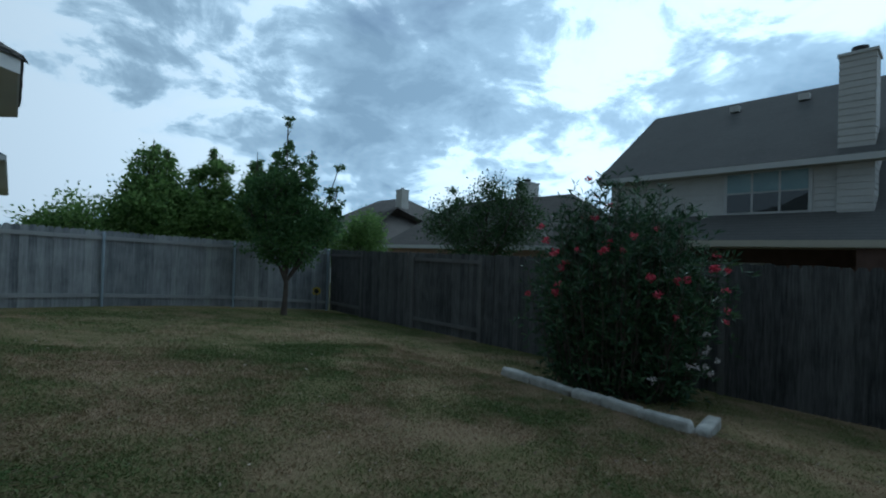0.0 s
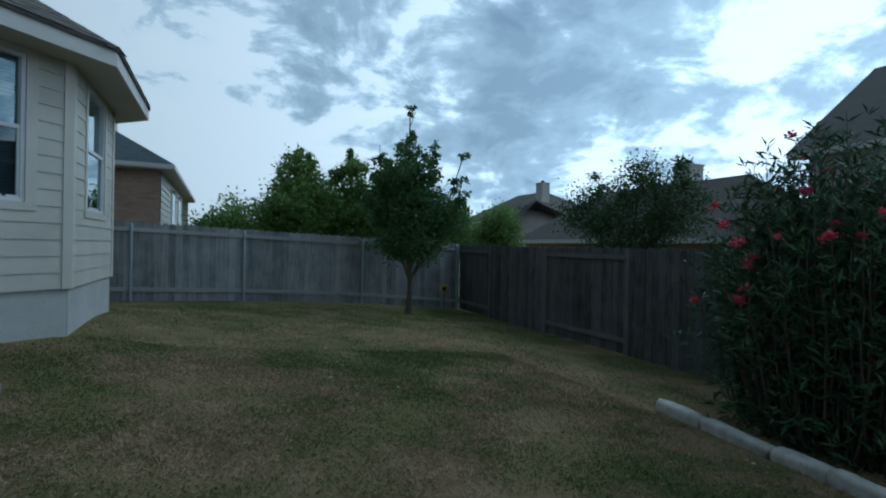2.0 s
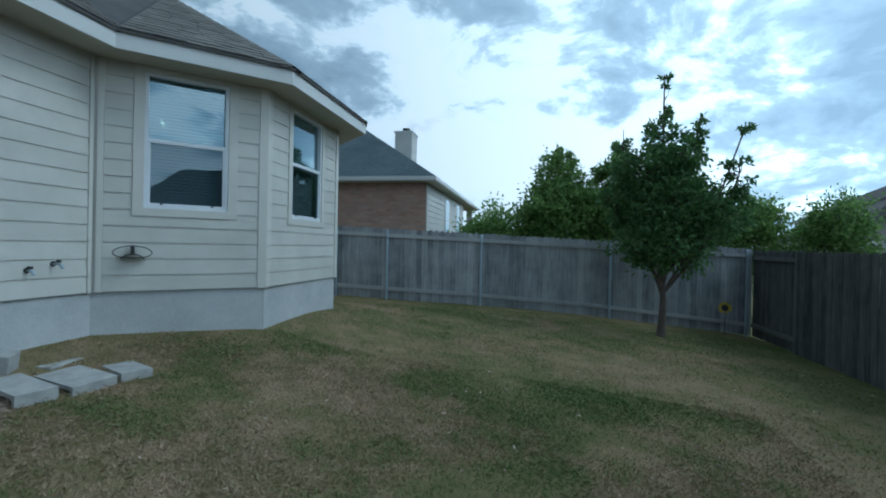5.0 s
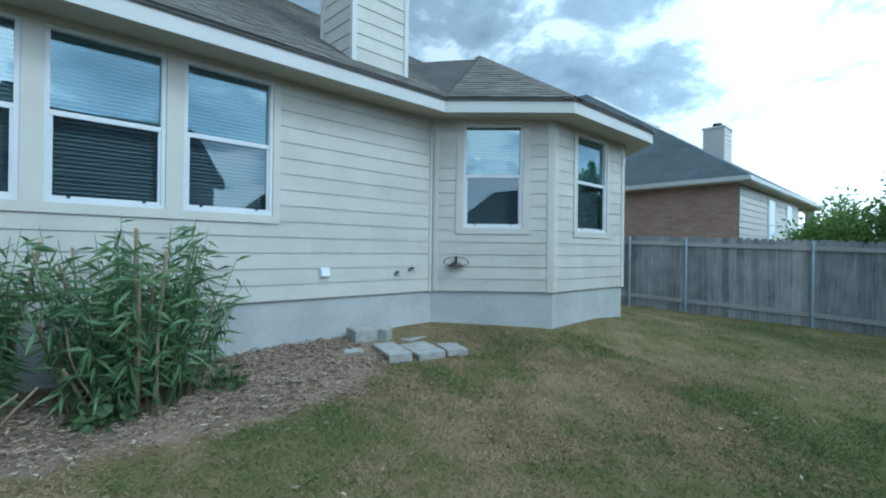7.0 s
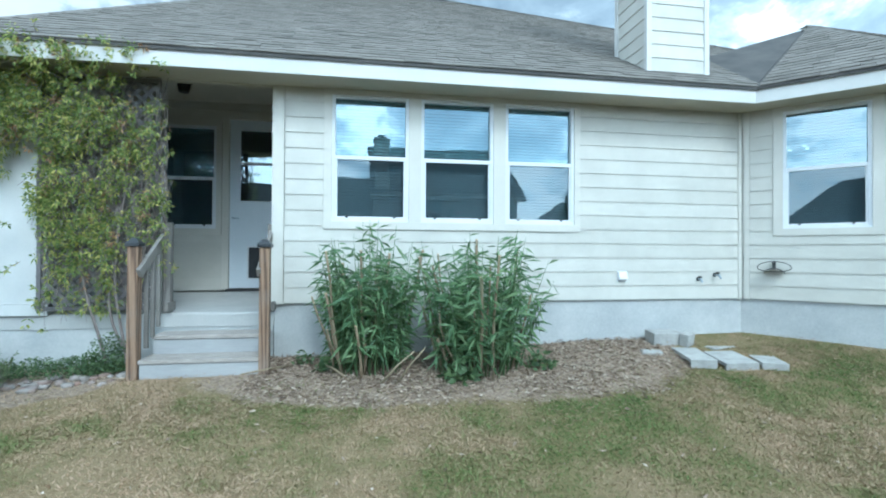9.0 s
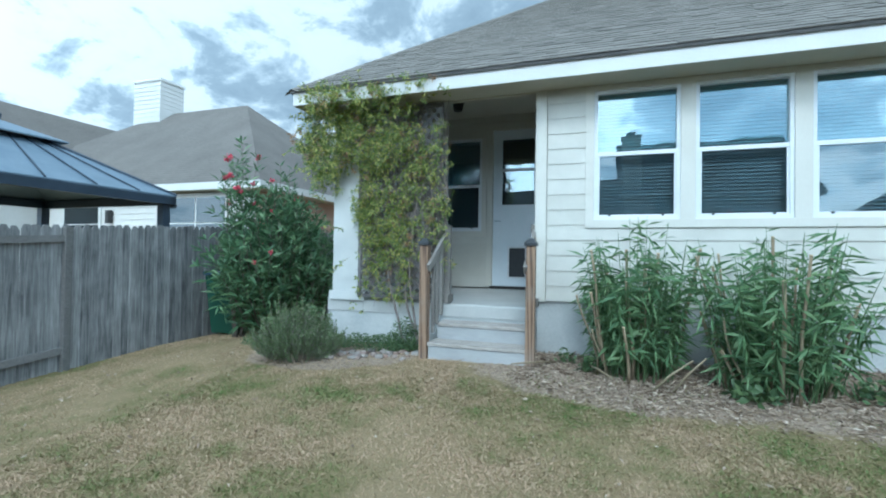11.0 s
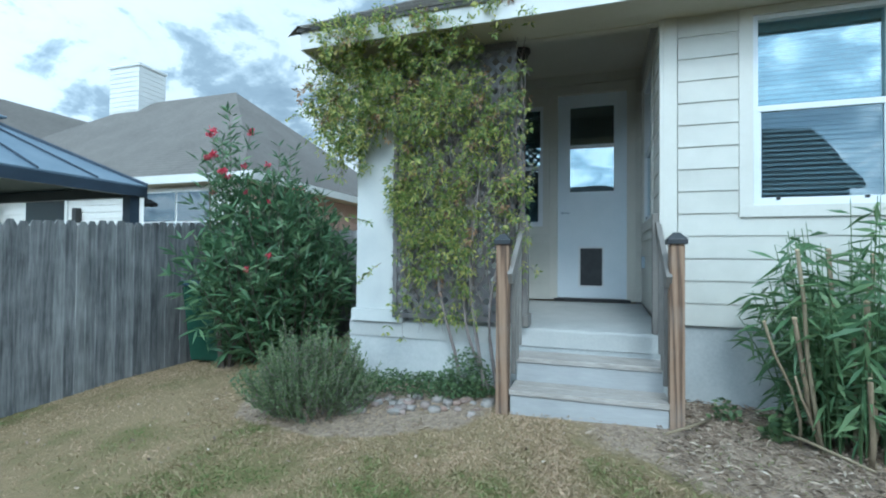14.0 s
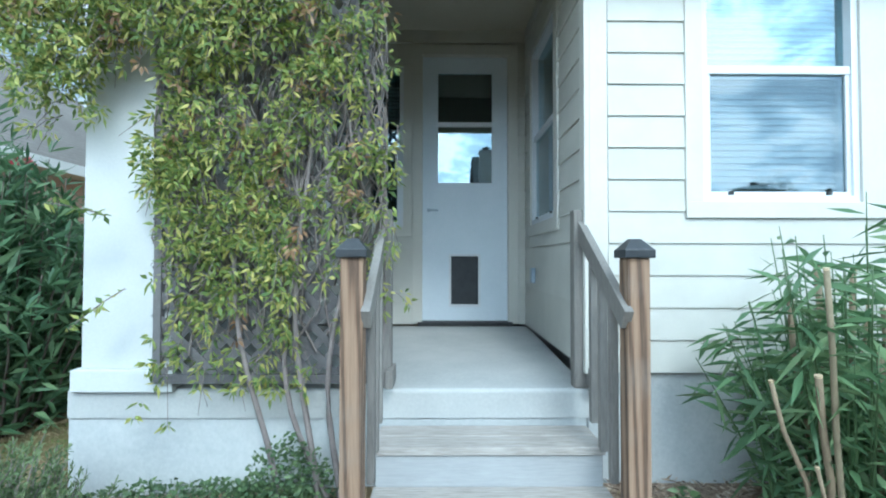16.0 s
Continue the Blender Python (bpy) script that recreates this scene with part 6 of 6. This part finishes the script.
tree("ornamental_tree", "young pear tree with dense crown and bare leader tips", 6.86, 11.65, 0.95, 0.07,
     [(0, 0, 1.85, 0.98, 0.98, 0.62), (0.1, 0.1, 2.6, 1.0, 1.0, 0.75), (-0.3, 0, 3.2, 0.72, 0.72, 0.6), (0.85, -0.1, 2.45, 0.6, 0.6, 0.6), (0.0, 0.1, 3.9, 0.36, 0.36, 0.55), (-0.02, 0.1, 4.6, 0.13, 0.13, 0.5), (-0.02, 0.1, 5.12, 0.12, 0.12, 0.10),
      (-0.75, 0.2, 3.75, 0.2, 0.2, 0.5), (0.5, 0, 3.75, 0.24, 0.24, 0.4), (0.62, 0, 4.25, 0.12, 0.12, 0.12), (1.2, -0.35, 3.1, 0.24, 0.24, 0.5), (1.3, -0.3, 4.0, 0.17, 0.17, 0.09), (-0.9, 0.1, 2.6, 0.35, 0.35, 0.5), (0.25, -0.2, 3.5, 0.4, 0.4, 0.4)],
     17000, 0.10, 61, M_TREE, 0.6, twigs=420)
tree("background_tree", "bushy green tree crown behind the back fence", 3.5, 18.5, 1.2, 0.1, [(0, 0, 1.9, 1.5, 1.3, 1.1), (1.2, 0, 2.4, 1.2, 1.2, 1.2), (-0.9, 0.4, 1.7, 1.1, 1.1, 0.9)], 14000, 0.14, 62, M_FAR, 0.8, twigs=170)
tree("background_tree", "tall bushy green tree behind the back fence", 5.2, 18.6, 1.3, 0.12, [(0, 0, 2.4, 1.4, 1.3, 1.5), (-0.2, 0, 3.9, 0.7, 0.7, 1.0), (0.7, 0.2, 3.2, 0.9, 0.9, 1.0), (-0.1, 0, 4.9, 0.2, 0.2, 0.45), (0.35, 0, 4.6, 0.2, 0.2, 0.5)], 17000, 0.14, 63, M_FAR, 0.8, twigs=220)
tree("background_tree", "upright green tree with feathery tips behind the fence", 7.1, 18.8, 1.3, 0.12, [(0, 0, 2.4, 1.2, 1.2, 1.5), (0.1, 0, 4.1, 0.65, 0.65, 1.0), (0.1, 0, 5.15, 0.2, 0.2, 0.45), (-0.5, 0, 4.4, 0.25, 0.25, 0.6)], 15000, 0.14, 64, M_FAR, 0.8, twigs=200)
tree("background_tree", "upright green tree with feathery tips behind the fence", 8.6, 18.4, 1.3, 0.12, [(0, 0, 2.4, 1.3, 1.2, 1.5), (0.0, 0, 4.0, 0.6, 0.6, 1.0), (0.7, 0, 4.2, 0.4, 0.4, 1.0), (0.75, 0, 5.3, 0.2, 0.2, 0.45), (0, 0, 4.9, 0.2, 0.2, 0.4)], 15000, 0.14, 65, M_FAR, 0.8, twigs=200)
tree("background_tree", "broad green tree behind the back fence corner", 10.6, 18.6, 1.2, 0.12, [(0, 0, 2.3, 1.4, 1.3, 1.3), (0.8, 0, 3.0, 1.0, 1.0, 0.9), (-0.7, 0, 3.2, 0.8, 0.8, 0.8)], 14000, 0.14, 66, M_FAR, 0.8, twigs=180)
tree("background_tree", "rounded green tree behind the back fence corner", 13.4, 18.6, 1.2, 0.12, [(0, 0, 2.2, 1.2, 1.2, 1.3), (0.3, 0, 3.2, 0.9, 0.9, 0.9)], 10000, 0.13, 67, M_FAR, 0.8, twigs=140)
tree("background_tree", "dark olive tree with airy twigs behind the east fence", 14.0, 11.4, 1.6, 0.09, [(0, 0, 2.9, 1.2, 1.5, 1.2), (0.6, -1.2, 3.4, 0.9, 0.9, 0.9), (-0.6, 1.2, 3.3, 0.9, 0.9, 0.9), (0, -0.3, 4.2, 0.9, 1.1, 0.7), (0, -1.6, 4.3, 0.35, 0.35, 0.6), (0, 1.4, 4.4, 0.35, 0.35, 0.5)], 17000, 0.10, 68, M_OLIVE, 1.0, multi=4, twigs=240)

# ---------- stone edging, rocks, ornaments ----------
M_STONE = worn("limestone_edging", (0.30, 0.292, 0.265), (0.60, 0.58, 0.535), 0.95, 6, 60, 0.6)
M_ROCK = pieces("river_rock", [(0.24, 0.15, 0.11), (0.27, 0.25, 0.225), (0.40, 0.375, 0.34), (0.34, 0.20, 0.145), (0.20, 0.20, 0.20)], 0.9, 40, (1, 1, 1), 0.4)


def rough_stone(name, label, cat, x, y, z, sx, sy, sz, rz, seed, mat, group, sub=3, rough=0.07, e_=16.0):
    rs = np.random.RandomState(seed)
    bm = bmesh.new()
    bmesh.ops.create_cube(bm, size=1)
    bmesh.ops.subdivide_edges(bm, edges=bm.edges[:], cuts=sub, use_grid_fill=True)
    for v in bm.verts:
        q = v.co.copy()
        k = (abs(q.x * 2) ** e_ + abs(q.y * 2) ** e_ + abs(q.z * 2) ** e_) ** (1 / e_)
        q = q / max(k, 0.01)
        w = noise.noise_vector(q * 2.1 + Vector((seed, seed * 2, 0))) * rough
        v.co = Vector(((q.x + w.x) * sx, (q.y + w.y) * sy, (q.z + w.z) * sz))
    ob = link(name, bm, mat, None, "", True)
    ob.matrix_basis = pose(x, y, z, rs.uniform(-3, 3), rs.uniform(-3, 3), rz)
    return tagged(ob, label, cat, group)


KERB = [(6.84, 4.22), (6.72, 3.62), (6.62, 2.95), (6.60, 2.55), (6.54, 2.10), (6.45, 1.55)]
for i, (a, b) in enumerate(zip(KERB, KERB[1:])):
    c = ((a[0] + b[0]) / 2, (a[1] + b[1]) / 2)
    d = math.hypot(b[0] - a[0], b[1] - a[1])
    rough_stone("edging_stone", "pale chipped limestone edging block around the bed", "edging stone", c[0], c[1], ground_z(*c) + 0.035, d - 0.01, 0.14, 0.14, math.degrees(math.atan2(b[1] - a[1], b[0] - a[0])), 71 + i, M_STONE, "edging stones of the bed")
for i, (a, b) in enumerate((((6.44, 1.46), (6.98, 1.52)),)):
    c = ((a[0] + b[0]) / 2, (a[1] + b[1]) / 2)
    d = math.hypot(b[0] - a[0], b[1] - a[1])
    rough_stone("edging_stone", "pale chipped limestone edging block around the bed", "edging stone", c[0], c[1], ground_z(*c) + 0.03, d - 0.015, 0.13, 0.13, math.degrees(math.atan2(b[1] - a[1], b[0] - a[0])), 81 + i, M_STONE, "edging stones of the bed")
rr = random.Random(9)
for i in range(46):
    x, y = rr.uniform(0.36, 0.72), rr.uniform(-2.35, -1.22)
    s = rr.uniform(0.035, 0.10)
    rough_stone("rock", "rounded river rock on the soil by the porch", "rock", x, y, ground_z(x, y) + s * 0.05, s * rr.uniform(1, 1.5), s, s * 0.6, rr.uniform(0, 180), 100 + i, M_ROCK, "rocks by the porch", 1, 0.25, 4.0)

bin_ = thing("wheeled_bin", "dark green wheeled bin with a blue lid", "bin", pose(-1.02, -5.25, ground_z(-1.02, -5.25) - 0.01, 0, 0, 10))
M_BIN = worn("green_plastic", (0.008, 0.045, 0.028), (0.016, 0.065, 0.042), 0.45, 3, 30, 0.05)
M_LID = worn("blue_lid", (0.03, 0.06, 0.12), (0.05, 0.085, 0.16), 0.45, 3, 30, 0.05)
bb = bmesh.new()
lo_ = [bb.verts.new(p) for p in ((-0.22, -0.24, 0.04), (0.22, -0.24, 0.04), (0.22, 0.24, 0.04), (-0.22, 0.24, 0.04))]
hi_ = [bb.verts.new(p) for p in ((-0.29, -0.33, 1.0), (0.29, -0.33, 1.0), (0.29, 0.33, 1.0), (-0.29, 0.33, 1.0))]
bb.faces.new(lo_[::-1])
bb.faces.new(hi_)
for i in range(4):
    bb.faces.new((lo_[i], lo_[(i + 1) % 4], hi_[(i + 1) % 4], hi_[i]))
bmesh.ops.bevel(bb, geom=bb.edges[:], offset=0.02, segments=2, affect="EDGES")
part("body", bb, M_BIN, bin_)
part("lid", boxed(-0.31, 0.31, -0.35, 0.35, 1.0, 1.06, 0.015), M_LID, bin_, "blue lid")
for y in (-0.2, 0.2):
    part("wheel", cyl(bmesh.new(), (-0.26, y, 0.10), (-0.26, y + 0.05, 0.10), 0.10, seg=18), M_BLACK, bin_)
fence(4, "weathered grey board fence closing the side yard", (-2.6, -5.68), (-2.6, -2.62), 1.62, 1.62, 2.44, (1,))

M_YELLOW = leafy("yellow_petal", (0.55, 0.38, 0.03), (0.65, 0.48, 0.05))
sf = thing("sunflower_stake", "yellow metal sunflower ornament on a garden stake", "garden ornament", pose(8.62, 13.3, ground_z(8.62, 13.3), 0, 0, -30))
part("stake", cyl(bmesh.new(), (0, 0, -0.1), (0, 0, 0.58), 0.008), M_BLACK, sf)
part("heart", cyl(bmesh.new(), (0, -0.03, 0.62), (0, 0.0, 0.62), 0.07, seg=16), M_BLACK, sf)
rs_ = np.random.RandomState(3)
an = np.linspace(0, 2 * math.pi, 22, endpoint=False)
leaves("petals", np.stack([0.06 * np.cos(an), -0.02 + 0 * an, 0.62 + 0.06 * np.sin(an)], 1), np.stack([np.cos(an), 0 * an - 0.1, np.sin(an)], 1), 0.09, 0.045, M_YELLOW, sf, rs_)

# ---------- mulch, litter, sticks, grass ----------


def in_bed(x, y):
    w = noise.noise((x * 1.6, y * 1.6, 3.0)) * 0.35
    a = abs((x - 0.2) / 1.35) ** 2 + abs((y - 1.9) / 2.7) ** 3 + w < 1.05
    b = ((x - 0.45) / 0.75) ** 2 + ((y + 2.3) / 1.15) ** 2 + w < 1.0
    return a, b


M_MULCH = Nodes("mulch_chips")
M_MULCH = M_MULCH.done(M_MULCH.ramp(M_MULCH.island(), (0.0, (0.105, 0.076, 0.055)), (0.4, (0.245, 0.183, 0.135)), (0.8, (0.39, 0.31, 0.235)), (1.0, (0.55, 0.47, 0.38))), 0.9)
rs_ = np.random.RandomState(77)
cp, cd, cl_ = [], [], []
while len(cp) < 12500:
    x, y = rs_.uniform(0.0, 1.8), rs_.uniform(-0.1, 5.6)
    far = abs((x - 0.2) / 1.35) ** 2 + abs((y - 1.9) / 2.7) ** 3
    if in_bed(x, y)[0] and rs_.uniform() > 0.8 * far - 0.15 + 0.7 * noise.noise((x * 3, y * 3, 8.0)):
        cp.append((x, y, ground_z(x, y) + rs_.uniform(0.004, 0.03)))
        cd.append((rs_.normal(), rs_.normal(), rs_.normal() * 0.22))
        cl_.append(rs_.uniform(0.02, 0.085))
mul = leaves("mulch", cp, cd, np.array(cl_), rs_.uniform(0.006, 0.014, len(cp)), M_MULCH, None, rs_, 0.3)
tagged(mul, "dry shredded bark mulch and dead leaves on soil", "mulch", kind="stuff")
cp, cd = [], []
while len(cp) < 1600:
    x, y = rs_.uniform(0.0, 9.5), rs_.uniform(-5.0, 12.0)
    if x > 1.3 or y < -0.2 or (y > 6 and x > 1.5):
        cp.append((x, y, ground_z(x, y) + 0.03))
        cd.append((rs_.normal(), rs_.normal(), rs_.normal() * 0.3))
st_p, st_d = [], []
while len(st_p) < 7000:
    x, y = rs_.uniform(0.3, 2.6), rs_.uniform(-4.6, 6.2)
    edge = abs((x - 0.2) / 1.35) ** 2 + abs((y - 1.9) / 2.7) ** 3
    edge2 = ((x - 0.45) / 0.75) ** 2 + ((y + 2.3) / 1.15) ** 2
    if 0.55 < min(edge, edge2) < 1.9 or (4.9 < y < 7.2 and x < 1.5 and y < 5.66 + x):
        st_p.append((x, y, ground_z(x, y) + rs_.uniform(0.008, 0.035)))
        st_d.append((rs_.normal(), rs_.normal(), rs_.normal() * 0.15))
M_STRAW = Nodes("dry_straw")
M_STRAW = M_STRAW.done(M_STRAW.ramp(M_STRAW.island(), (0.0, (0.22, 0.155, 0.095)), (0.6, (0.34, 0.255, 0.165)), (1.0, (0.45, 0.36, 0.25))), 0.85)
sw_ = leaves("straw", st_p, st_d, rs_.uniform(0.02, 0.07, len(st_p)), rs_.uniform(0.0018, 0.0042, len(st_p)), M_STRAW, None, rs_, 0.2)
tagged(sw_, "dry straw and dead turf along the bed edge", "straw", kind="stuff")
lit = leaves("leaf_litter", cp, cd, rs_.uniform(0.02, 0.06, len(cp)), rs_.uniform(0.008, 0.022, len(cp)), M_MULCH, None, rs_, 0.3)
tagged(lit, "scattered dead leaves on the lawn", "leaf litter", kind="stuff")

for i, (x, y, rz, tilt, ln) in enumerate(((0.98, 1.12, 95, -42, 0.42), (0.95, 1.28, 75, -52, 0.40), (0.3, 0.5, 20, -4, 0.9), (0.35, 0.25, -30, -6, 0.7))):
    st = tagged(link("stick", tube([(0, 0, 0), (ln * 0.5, 0.02, 0.01), (ln, 0, 0)], [0.012, 0.010, 0.007], 7), M_CANE, None, "", True), "dry cut stick lying on the mulch", "stick", "cut sticks in the bed")
    st.matrix_basis = pose(x, y, ground_z(x, y) + 0.012, 0, tilt, rz)


def lawn():
    """Short blades over the whole yard, thinner where the turf is bare."""
    rs = np.random.RandomState(5)
    n = 560000
    x = np.concatenate([rs.uniform(-1.4, 9.8, n // 2), rs.uniform(0.5, 6.6, n - n // 2)])
    y = np.concatenate([rs.uniform(-5.6, 12.8, n // 2), rs.uniform(-3.0, 7.0, n - n // 2)])
    keep = np.ones(n, bool)
    z = np.empty(n)
    for i in range(n):
        xi, yi = x[i], y[i]
        z[i] = ground_z(xi, yi) - 0.006
        if xi < 1.19 and 5.68 + xi < yi < 10.14 - xi or xi < 0.02 and yi > -2.6:
            keep[i] = False
        elif xi < 1.9 and yi < 6:
            a, b = in_bed(xi, yi)
            if (a or b) and (i % 12):
                keep[i] = False
        if xi < 0.0 and yi > -2.6:
            keep[i] = False
    # side yard
    P = np.stack([x, y, z], 1)[keep]
    k = len(P)
    D = np.stack([rs.normal(size=k) * 0.75, rs.normal(size=k) * 0.75, rs.uniform(0.35, 1.0, k)], 1)
    g = leaves("grass", P, D, rs.uniform(0.022, 0.055, k), rs.uniform(0.0045, 0.009, k), mat_blades(), None, rs, 0.1)
    tagged(g, "short patchy grass, green and straw-dry", "grass", kind="stuff")


lawn()
